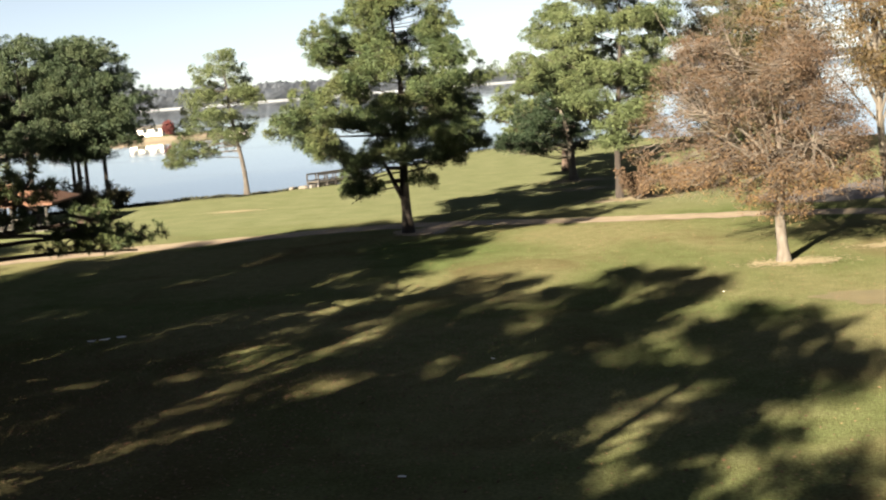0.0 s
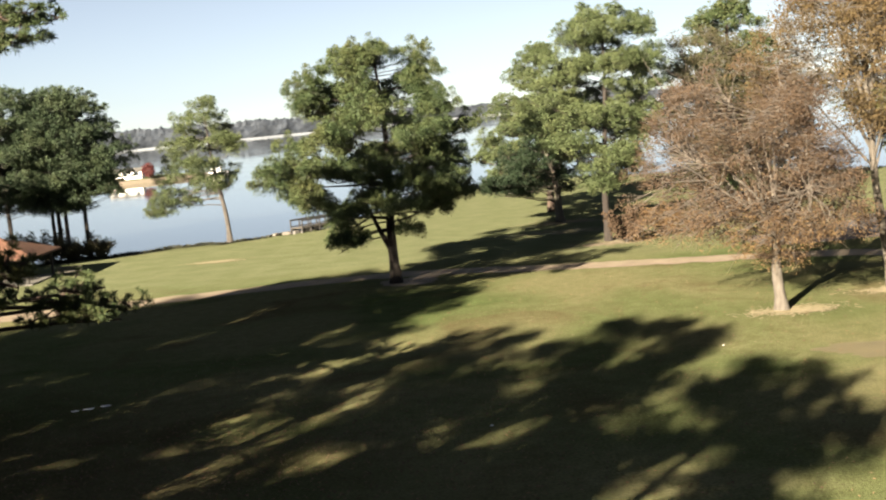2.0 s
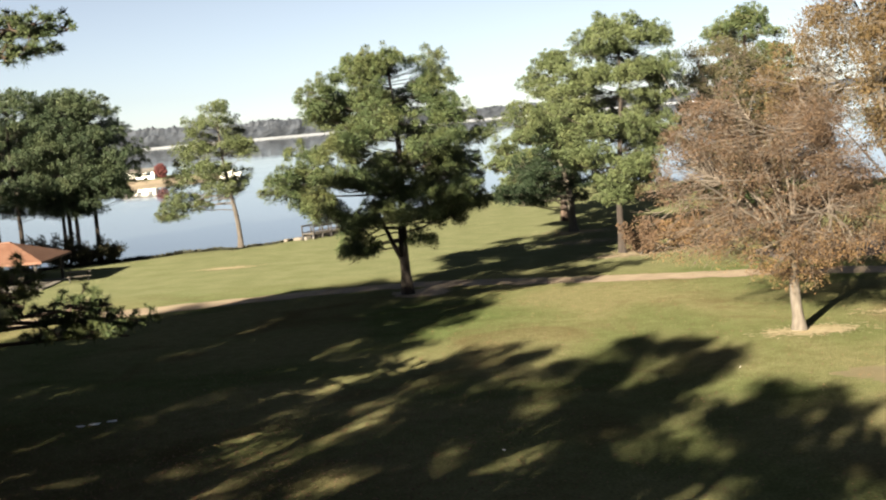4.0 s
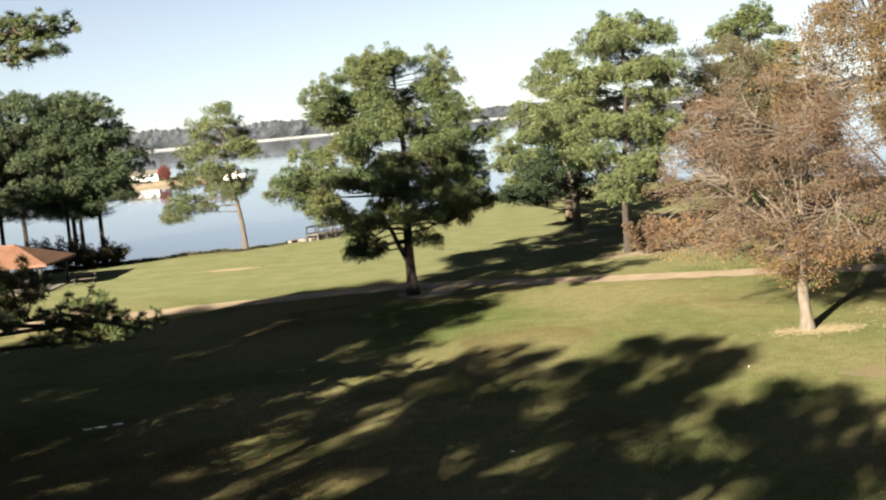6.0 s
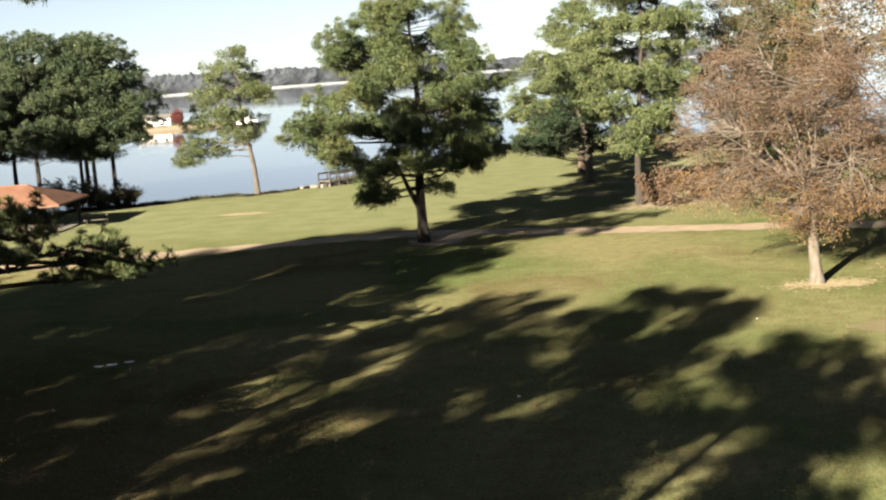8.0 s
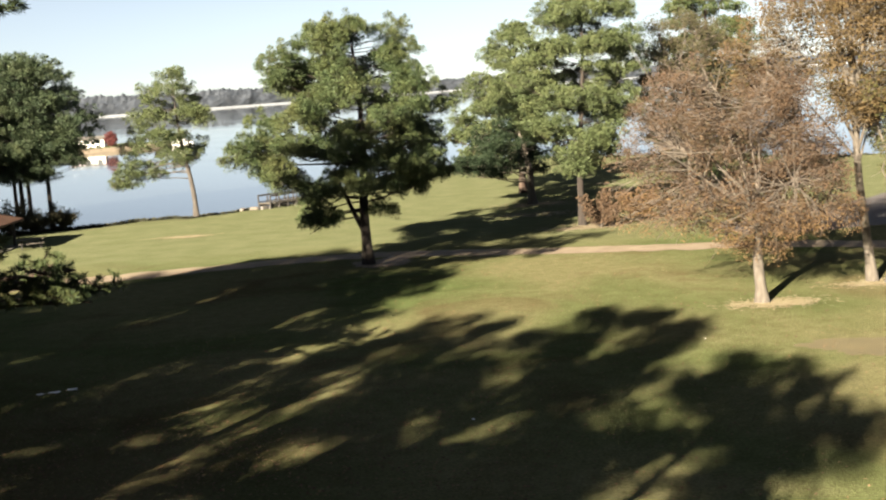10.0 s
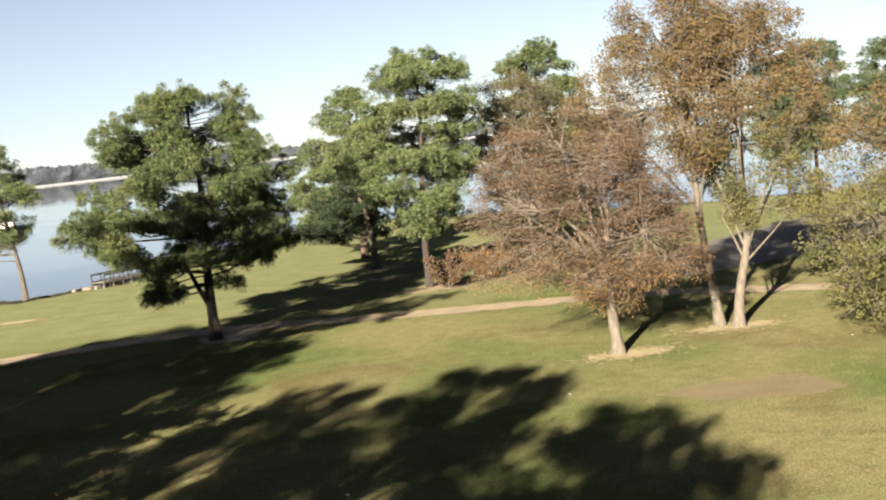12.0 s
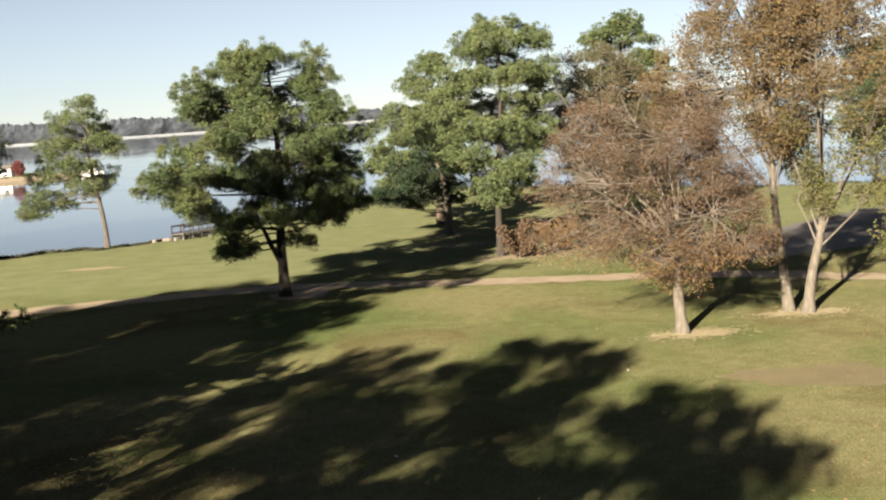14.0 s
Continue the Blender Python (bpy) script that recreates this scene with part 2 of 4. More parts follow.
def box(w, d, h, m=None, bevel=0.02):
    """A bevelled box that stands on z = 0, centred in x and y."""
    bm = bmesh.new()
    bmesh.ops.create_cube(bm, size=1, matrix=Matrix.Translation((0, 0, h / 2)) @ Matrix.Diagonal((w, d, h, 1)))
    if bevel:
        bmesh.ops.bevel(bm, geom=bm.edges[:], offset=min(bevel, w / 3, d / 3, h / 3), segments=1, affect="EDGES")
    if m is not None:
        bmesh.ops.transform(bm, matrix=m, verts=bm.verts)
    return bm


class Tubes:
    """Gathers tapered tubes into one mesh."""

    def __init__(self):
        self.v, self.f = [], []

    def add(self, pts, radii, sides=7, flare=0.0):
        pts = [Vector(p) for p in pts]
        first = len(self.v)
        for i, (p, r) in enumerate(zip(pts, radii)):
            way = (pts[min(i + 1, len(pts) - 1)] - pts[max(i - 1, 0)]).normalized()
            a = way.orthogonal().normalized()
            b = way.cross(a)
            for k in range(sides):
                ang = 2 * math.pi * k / sides
                rr = r * (1 + flare * (0.5 + 0.5 * math.sin(3 * ang)) if i == 0 else 1)
                self.v.append(p + rr * (math.cos(ang) * a + math.sin(ang) * b))
        for i in range(len(pts) - 1):
            for k in range(sides):
                a, b = first + i * sides + k, first + i * sides + (k + 1) % sides
                self.f.append((a, b, b + sides, a + sides))
        self.f.append(tuple(first + (len(pts) - 1) * sides + k for k in range(sides)))
        return self

    def link(self, name, material, parent, label=""):
        return link_mesh(name, self.v, self.f, material, parent, label, smooth=True)


def bend(start, way, length, rise, rng, steps=5, wobble=0.06):
    """Points of a limb that sets out along way and curves up (rise > 0) or droops."""
    p, d = Vector(start), Vector(way).normalized()
    pts = [p.copy()]
    for _ in range(steps):
        d = (d + Vector((rng.normal(0, wobble), rng.normal(0, wobble), rise / steps + rng.normal(0, wobble)))).normalized()
        p = p + d * (length / steps)
        pts.append(p.copy())
    return pts


def on_line(pts, u):
    u = min(max(u, 0), 0.999) * (len(pts) - 1)
    i = int(u)
    return pts[i].lerp(pts[i + 1], u - i)


def leaves(centres, radii, count, length, width, rng, up=0.35):
    """Leaf or needle quads in ellipsoid clumps: centres (n, 3), radii (n, 3), so many to a clump."""
    centres, radii = np.repeat(np.array(centres), count, 0), np.repeat(np.array(radii), count, 0)
    n = len(centres)
    d = rng.normal(size=(n, 3))
    d /= np.linalg.norm(d, axis=1)[:, None]
    r = rng.uniform(0.12, 1.0, n) ** 0.5
    pos = centres + d * radii * r[:, None]
    axis = d * 0.8 + rng.normal(size=(n, 3)) * 0.55 + np.array([0, 0, up])
    axis /= np.linalg.norm(axis, axis=1)[:, None]
    side = np.cross(axis, rng.normal(size=(n, 3)))
    side /= np.linalg.norm(side, axis=1)[:, None] + 1e-9
    L = length * rng.uniform(0.6, 1.3, n)[:, None]
    w = width * rng.uniform(0.7, 1.3, n)[:, None]
    tip = pos + axis * L
    return np.stack([pos - side * w * 0.35, pos + side * w * 0.35, tip + side * w * 0.5, tip - side * w * 0.5], 1)


def pine(name, label, height, trunk_r, low, profile, seed, needles, tiers, whorl, dense, tuft, gap, needle, slim, rough, spray, group):
    """A broad pine with its base at the origin. low: the height of the lowest limbs; profile: (height share, reach).
    The limbs stand in loose whorls and end in flat sprays of tufts."""
    rng = np.random.default_rng(seed)
    tree = thing(name, label, "tree", group)
    hs, rs = [p[0] * height for p in profile], [p[1] for p in profile]
    top = height * 0.97
    stem = []
    for i in range(13):
        u = i / 12
        w = 0.22 * math.sin(u * 5 + seed) * min(1, 3 * u)
        stem.append(Vector((w, 0.6 * w, top * u - 0.05 * (i == 0))))
    wood = Tubes()
    wood.add(stem, [trunk_r * (1.18 if i == 0 else 1.0) * (1 - 0.9 * (i / 12) ** 1.1) + 0.02 for i in range(13)], 12, 0.25)
    wood.link("trunk", PINE_BARK, tree)
    cs, rads, many = [], [], []

    def puff(p, r):
        cs.append(p)
        rads.append((r, r, r * rng.uniform(0.6, 0.85)))
        many.append(int(dense * r * r) + 8)

    def limb(pts, thick, inner):
        arm = Tubes()
        length = sum((q - p).length for p, q in zip(pts, pts[1:]))
        r0 = trunk_r * thick * (0.12 + 0.025 * length)
        arm.add(pts, [r0 * (1 - 0.75 * i / (len(pts) - 1)) for i in range(len(pts))], 6)
        k = max(2, round(length * (1 - inner) / 0.55 * spray))
        d = (pts[-1] - pts[0]).normalized()
        for j in range(k):
            u = inner + (1 - inner) * (j + rng.uniform(0.1, 0.9)) / k
            c = on_line(pts, u)
            ln = (0.35 + 0.3 * length * (1 - u)) * rng.uniform(0.7, 1.25)
            side = Vector((-d.y, d.x, 0)) * (1 if j % 2 else -1) * rng.uniform(0.5, 1.0)
            tw = bend(c, d * 0.7 + side + Vector((0, 0, rng.uniform(0.0, 0.55))), ln, 0.35, rng, 3, 0.1)
            arm.add(tw, [r0 * 0.3, r0 * 0.24, r0 * 0.18, 0.012], 4)
            puff(tw[-1], tuft * rng.uniform(0.75, 1.2))
            puff(tw[-1] + Vector((rng.normal(0, 0.3), rng.normal(0, 0.3), rng.uniform(0.0, 0.4))), tuft * rng.uniform(0.45, 0.8))
            if ln > 0.8:
                puff(tw[1] + Vector((0, 0, 0.12)), tuft * rng.uniform(0.6, 0.95))
        for q in range(3):
            puff(pts[-1] + Vector(rng.normal(0, 0.28, 3)), tuft * rng.uniform(0.6, 1.1))
        arm.link("limb", PINE_BARK, tree)

    def drawn(h, az, r, slope):
        """The line of a limb from the stem to a point at height h and reach r."""
        end = on_line(stem, h / (height * 0.97)) + Vector((math.cos(az) * r, math.sin(az) * r, 0))
        h0 = min(max(h - slope * r, low * 0.8), h + 0.3)
        p0 = on_line(stem, h0 / (height * 0.97))
        sag = Vector((0, 0, -0.06 * r))
        w = rng.normal(0, 0.05 * r, 3)
        return [p0, p0.lerp(end, 0.25) + sag * 0.6, p0.lerp(end, 0.5) + sag + Vector(w), p0.lerp(end, 0.78) + sag * 0.6, end]

    ph = rng.uniform(0, 6.28, 4)
    turn = 0.0
    for i in range(tiers):
        u = (i + 0.3) / tiers
        turn += 2.39996 * 0.3
        n = max(3, round(whorl * (1.12 - 0.32 * u)))
        for k in range(n):
            h = min(low + (height - low) * u ** 0.92 + rng.normal(0, 0.3), height * 0.985)
            az = turn + k * 2 * math.pi / n + rng.uniform(-0.35, 0.35)
            lump = 1 + rough * (math.sin(2 * az + h * 0.9 + ph[0]) + 0.7 * math.sin(3 * az - h * 1.3 + ph[1]))
            full = float(np.interp(h, hs, rs)) * lump
            miss, part_way = rng.random() < gap, rng.random() < 0.25
            if miss:
                continue
            r = max(0.3, full * (rng.uniform(0.5, 0.75) if part_way else rng.uniform(0.86, 1.02)) - 0.8 * tuft)
            limb(drawn(h, az, r, rng.uniform(0.2, 0.45)), 1.1 - 0.6 * h / height, 0.38)
    for q in range(7):
        puff(on_line(stem, 0.88 + 0.02 * q) + Vector(rng.normal(0, 0.3, 3)), tuft * 1.1)
    quads_mesh("crown", leaves(cs, rads, many, needle, needle * slim, rng), needles, tree)
    return tree


def tufts(centres, radii, count, width, rng, up=0.45, fine=False):
    """Brushes of pine needles: narrow blades that spread from each centre to its radius, most of them upwards. fine: they taper to a point."""
    c, r = np.repeat(np.array(centres), count, 0), np.repeat(np.array(radii), count)
    n = len(c)
    d = rng.normal(size=(n, 3))
    d /= np.linalg.norm(d, axis=1)[:, None]
    d[:, 2] += up
    d /= np.linalg.norm(d, axis=1)[:, None]
    side = np.cross(d, rng.normal(size=(n, 3)))
    side /= np.linalg.norm(side, axis=1)[:, None] + 1e-9
    a = c + d * (r * rng.uniform(0.05, 0.4, n))[:, None]
    b = c + d * (r * rng.uniform(0.75, 1.15, n))[:, None]
    w = (width * rng.uniform(0.7, 1.3, n))[:, None]
    if fine:
        return np.stack([b, a + side * w, a - side * w], 1)
    return np.stack([a, b + side * w, b - side * w], 1)


def lawn_pine(name, label, height, trunk_r, low, profile, seed, needles, tiers=9, whorl=7, lean=(0, 0), fork=None, extra=(), bark=None,
              group="", tuft=0.32, blades=40, blade=0.028, pad=1.25, each=21, gap=0.08, inner=0.36, far=0.9, puffy=0.8, holes=-1.0, fine=False):
    """A pine with its base at the origin whose limbs carry flat cloud-like pads of needle tufts.
    profile: (height share, reach towards -x, reach towards +x); extra: (height, azimuth, length, rise, bare share) of single limbs; holes: how open the crown is, -1 for closed."""
    bark = bark or PINE_BARK
    rng = np.random.default_rng(seed)
    tree = thing(name, label, "tree", group)
    hs = [p[0] * height for p in profile]
    west, east = [p[1] for p in profile], [p[2] for p in profile]
    stem = []
    for i in range(13):
        u = i / 12
        w = 0.2 * math.sin(u * 5 + seed) * min(1, 3 * u)
        stem.append(Vector((lean[0] * u ** 1.2 + w, lean[1] * u ** 1.2 + 0.6 * w, height * 0.97 * u - 0.05 * (i == 0))))
    Tubes().add(stem, [trunk_r * (1.2 if i == 0 else 1.0) * (1 - 0.9 * (i / 12) ** 1.1) + 0.02 for i in range(13)], 12, 0.25).link("trunk", bark, tree)
    if fork:
        fh, fx, fy, fl = fork
        pts = bend(on_line(stem, fh / height), (fx, fy, 1.6), fl, 0.5, rng, 6, 0.04)
        Tubes().add(pts, [trunk_r * 0.6 * (1 - 0.7 * i / 6) for i in range(7)], 9).link("side_trunk", bark, tree)
    cs, rads, many = [], [], []

    def brush(p, r):
        cs.append(tuple(p))
        rads.append(r)
        many.append(max(6, int(blades * (r / tuft) ** 1.5)))

    def cloud(arm, c, size, r0):
        """One pad: tufts over a flat dome, each on its own twig from the limb."""
        flat = rng.uniform(0.8, 1.2) * puffy
        for j in range(max(4, int(each * size * size))):
            a, q = rng.uniform(0, 6.283), rng.uniform(0, 1) ** 0.5
            p = c + Vector((math.cos(a) * q * size, math.sin(a) * q * size, size * flat * (math.sqrt(max(0, 1 - q * q)) * rng.uniform(-0.3, 1.0) - 0.1) + rng.normal(0, 0.05)))
            brush(p, tuft * rng.uniform(0.7, 1.2))
            if j % 3 == 0:
                arm.add([c, c.lerp(p, 0.5) + Vector((0, 0, -0.06)), p], [r0 * 0.35, r0 * 0.25, 0.012], 3)

    def limb(pts, thick, start, holes):
        arm = Tubes()
        length = sum((q - p).length for p, q in zip(pts, pts[1:]))
        r0 = trunk_r * thick * (0.12 + 0.025 * length)
        arm.add(pts, [r0 * (1 - 0.75 * i / (len(pts) - 1)) for i in range(len(pts))], 6)
        d = (pts[-1] - pts[0]).normalized()
        k = max(1, round(length * (1 - start) / (1.05 * pad)))
        for j in range(k):
            u = 1 - (1 - start) * (j + rng.uniform(0.0, 0.6)) / k
            c = on_line(pts, u)
            ln = 0.0 if j == 0 else pad * rng.uniform(0.3, 1.0)
            side = Vector((-d.y, d.x, 0)) * (1 if (j + seed) % 2 else -1)
            tip = c + side * ln + d * 0.3 * ln + Vector((0, 0, rng.uniform(0.05, 0.35)))
            if ln:
                arm.add([c, c.lerp(tip, 0.5) + Vector((0, 0, -0.05)), tip], [r0 * 0.45, r0 * 0.35, 0.02], 4)
            size = pad * rng.uniform(0.6, 1.15)
            if noise.noise((tip.x * 0.9 + seed, tip.y * 0.9, tip.z * 1.1)) > holes:
                cloud(arm, tip, size, r0)
        arm.link("limb", bark, tree)

    turn = rng.uniform(0, 6.28)
    for i in range(tiers):
        u = (i + 0.2) / tiers
        turn += 0.72
        n = max(3, round(whorl * (1.1 - 0.25 * u)))
        for k in range(n):
            h = min(low + (height - low) * u ** 0.95 + rng.uniform(-0.4, 0.6) * (height - low) / tiers, height * 0.97)
            az = turn + k * 2 * math.pi / n + rng.uniform(-0.3, 0.3)
            skip, short = rng.random() < gap, rng.random() < 0.22
            if skip:
                continue
            l_, r_ = float(np.interp(h, hs, west)), float(np.interp(h, hs, east))
            ex = math.cos(az) * (r_ if math.cos(az) > 0 else l_)
            ey = math.sin(az) * 0.5 * (l_ + r_) * far
            f = (rng.uniform(0.5, 0.72) if short else rng.uniform(0.88, 1.04))
            r = math.hypot(ex, ey)
            f *= max(0.25, (r - 0.55 * pad)) / max(r, 0.1)
            off = Vector((ex * f, ey * f, 0))
            end = on_line(stem, h / (height * 0.97)) + off
            h0 = min(max(h - rng.uniform(0.15, 0.4) * off.length, low * 0.75), height * 0.93)
            p0 = on_line(stem, h0 / (height * 0.97))
            sag, w = Vector((0, 0, -0.06 * off.length)), Vector(rng.normal(0, 0.05 * off.length, 3))
            limb([p0, p0.lerp(end, 0.25) + sag * 0.6, p0.lerp(end, 0.5) + sag + w, p0.lerp(end, 0.78) + sag * 0.6, end], 1.1 - 0.6 * h / height, inner, holes)
    for h, az, length, rise, *bare in extra:
        limb(bend(on_line(stem, h / (height * 0.97)), (math.cos(az), math.sin(az), 0.1), length, rise, rng, 5, 0.04), 0.9, bare[0] if bare else 0.55, -1.0)
    top = Tubes()
    cloud(top, on_line(stem, 0.97), pad * 0.9, trunk_r * 0.2)
    top.link("limb", bark, tree)
    quads_mesh("crown", tufts(cs, rads, many, blade, rng, fine=fine), needles, tree)
    return tree


def leaf_tree(name, label, height, trunk_r, fork_at, profile, seed, leaf, clumps=300, per=70, leaf_size=0.07, clump=0.55, limbs=11, lean=(0, 0),
              low=0.3, leaf2=None, split=0.4, holes=0.0, bark=None, twig=None, fine=5, skirt=0, far=0.85, core=0.08, thick=1.0):
    """A leaf-shedding tree: limbs sweep out of the upper stem, branches leave them for every clump of the crown, each clump a spray of fine twigs and leaves.
    profile: (height share, reach towards -x, reach towards +x); low: the share of the height at which the crown begins; holes: how much of the crown has come bare."""
    bark, twig = bark or GREY_BARK, twig or GREY_BARK
    rng = np.random.default_rng(seed)
    tree = thing(name, label, "tree")
    hs = [p[0] * height for p in profile]
    west, east = [p[1] for p in profile], [p[2] for p in profile]
    stem = [Vector((lean[0] * u + 0.07 * math.sin(6 * u + seed), lean[1] * u, fork_at * u - 0.05 * (u == 0))) for u in np.linspace(0, 1, 8)]
    Tubes().add(stem, [trunk_r * (1.25 if i == 0 else 1 - 0.06 * i) for i in range(8)], 12, 0.2).link("trunk", bark, tree)

    def spot(h, az, q):
        l_, r_ = float(np.interp(h, hs, west)), float(np.interp(h, hs, east))
        ex = math.cos(az) * (r_ if math.cos(az) > 0 else l_)
        return Vector((stem[-1].x + ex * q, stem[-1].y + math.sin(az) * 0.5 * (l_ + r_) * far * q, h))

    lines, arms, nodes, owner = [], [], [], []
    for i in range(limbs):
        u = (i + 0.5) / limbs
        end = spot(height * (low + (0.97 - low) * u ** 0.8), i * 2.4 + rng.uniform(-0.4, 0.4), rng.uniform(0.55, 0.85) * (1 - 0.6 * u ** 3))
        p0 = on_line(stem, 0.62 + 0.37 * u)
        rise = Vector((0, 0, 0.12 * (end - p0).length))
        w = Vector(rng.normal(0, 0.3, 3))
        pts = [p0, p0.lerp(end, 0.25) + rise * 0.4 + w * 0.4, p0.lerp(end, 0.5) + rise + w, p0.lerp(end, 0.75) + rise * 0.8 - w * 0.3, end]
        r0 = trunk_r * thick * (0.3 + 0.3 * u)
        arms.append(Tubes().add(pts, [r0, r0 * 0.72, r0 * 0.5, r0 * 0.32, 0.02], 7))
        lines.append(pts)
        for v in np.linspace(0.15, 0.99, 26):
            nodes.append(tuple(on_line(pts, v)))
            owner.append(i)
    nodes = np.array(nodes)
    cs, ph = [], rng.uniform(0, 50, 3)
    while len(cs) < clumps:
        h = height * rng.uniform(low, 0.98)
        if rng.random() > (float(np.interp(h, hs, west)) + float(np.interp(h, hs, east))) / (max(west) + max(east)) + 0.1:
            continue
        c = spot(h, rng.uniform(0, 6.283), math.sqrt(rng.uniform(core, 1.0)) * 0.97)
        if noise.noise((c.x * 0.42 + ph[0], c.y * 0.42 + ph[1], c.z * 0.5 + ph[2])) < holes - 0.28 * rng.random():
            continue
        cs.append(c)
    for k in range(skirt):
        cs.append(Vector((rng.normal(0, 0.8) + stem[4].x, rng.normal(0, 0.8), fork_at * rng.uniform(0.5, 1.1))))
    used = np.zeros(len(nodes))
    for c in cs:
        d2 = ((nodes - np.array(c)) ** 2).sum(1) + 1.5 * np.maximum(0, nodes[:, 2] - c.z) ** 2
        j = int((d2 + 1.2 * used).argmin())
        used[j] += 1
        p, arm = Vector(nodes[j]), arms[owner[j]]
        mid = p.lerp(c, 0.55) + Vector(rng.normal(0, 0.12, 3)) + Vector((0, 0, 0.1))
        arm.add([p, mid, c], [0.026, 0.019, 0.01], 4)
        for k in range(fine):
            arm.add([mid.lerp(c, rng.uniform(0.2, 1.0)), c + Vector(rng.normal(0, clump * 0.6, 3))], [0.012, 0.006], 3)
    for arm in arms:
        arm.link("limb", twig, tree)
    size = clump * rng.uniform(0.7, 1.25, len(cs))
    q = leaves([tuple(c) for c in cs], np.stack([size, size, size * 0.8], 1), per, leaf_size, leaf_size * 0.75, rng, 0.0)
    if leaf2 is not None:
        lower = q[:, 0, 2] < height * split + rng.normal(0, 0.8, len(q))
        quads_mesh("crown", q[~lower], leaf, tree)
        quads_mesh("lower_foliage", q[lower], leaf2, tree)
    else:
        quads_mesh("crown", q, leaf, tree)
    return tree


def bare_limbs(tree, fork, ways, seed):
    """Pale leafless limbs that show through a thin crown. ways: (azimuth, steepness, length)."""
    rng = np.random.default_rng(seed)
    for az, steep, length in ways:
        arm = Tubes()
        pts = bend(Vector(fork) + Vector((0.5 * math.cos(az), 0.5 * math.sin(az), rng.uniform(-0.9, 1.2))), (math.cos(az), math.sin(az), steep), length, 0.15, rng, 6, 0.09)
        arm.add(pts, [0.085 * (1 - 0.13 * i) for i in range(7)], 6)
        for u in (0.35, 0.5, 0.62, 0.75, 0.88):
            d = (pts[-1] - pts[0]).normalized() + Vector(rng.normal(0, 0.55, 3))
            tw = bend(on_line(pts, u), d, length * rng.uniform(0.2, 0.42), 0.1, rng, 4, 0.1)
            arm.add(tw, [0.04 * (1 - 0.18 * i) for i in range(5)], 4)
        arm.link("bare_limb", GREY_BARK, tree, "pale leafless limb")


# ---- ground, lake, track ----
SHORE = [(-400, 60), (-140, 96), (-60, 106), (-33, 112.5), (-27, 115.2), (-21, 117.2), (-18.5, 118.4), (-15.2, 119.8), (-12, 124), (-5.2, 143.8), (0.7, 158), (5.5, 164), (18, 167), (34, 152), (46, 137), (60, 131), (140, 118), (600, 60)]
FAR = [(-2500, 300), (-600, 800), (-243, 1060), (-165, 1120), (55, 1290), (500, 1500), (2500, 1700)]


def shore_y(x):
    return np.interp(x, [p[0] for p in SHORE], [p[1] for p in SHORE])


def far_y(x):
    return np.interp(x, [p[0] for p in FAR], [p[1] for p in FAR])


def spit(x, y):
    """Over 0 on the tongue of land across the bay."""
    return 1 - ((x + 185) / 128) ** 2 - ((y - 308) / 30) ** 2


def ground_z(x, y):
    d = shore_y(x) + 0.8 * np.sin(x * 0.7) + 0.5 * np.sin(x * 1.9 + 1) - y
    z = np.interp(d, [-12, -1.5, 0, 1.2, 8], [-3.2, -1.5, -0.85, -0.45, 0.0])
    d2 = y - far_y(x)
    z = np.maximum(z, np.interp(d2, [-20, 0, 30, 1500], [-3.2, -0.8, 1.0, 8.0]))
    z = np.maximum(z, np.interp(spit(x, y), [-0.5, 0, 0.08], [-3.2, -0.85, 0.25]))
    return z


gx = np.concatenate([np.linspace(-5000, -420, 18), np.linspace(-400, -64, 43), np.arange(-60, 76, 1.5), np.linspace(78, 600, 36), np.linspace(640, 5000, 16)])
gy = np.concatenate([np.linspace(-1500, -40, 20), np.arange(-30, 100, 4.0), np.arange(100, 172, 1.0), np.linspace(173, 380, 70), np.linspace(390, 2300, 90), np.linspace(2400, 4900, 10)])
X, Yg = np.meshgrid(gx, gy)
Z = ground_z(X, Yg)
nx = len(gx)
ground = link_mesh("ground", np.stack([X.ravel(), Yg.ravel(), Z.ravel()], 1),
                   [(j * nx + i, j * nx + i + 1, (j + 1) * nx + i + 1, (j + 1) * nx + i) for j in range(len(gy) - 1) for i in range(nx - 1)], GRASS, smooth=True)
tagged(ground, "mown park lawn, olive green with straw-coloured and brown patches", "lawn", kind="structure")
water = link_mesh("water", [(-5000, 50, -0.8), (5000, 50, -0.8), (5000, 4800, -0.8), (-5000, 4800, -0.8)], [(0, 1, 2, 3)], WATER)
tagged(water, "calm pale lake water mirroring the bright sky", "lake", kind="structure")


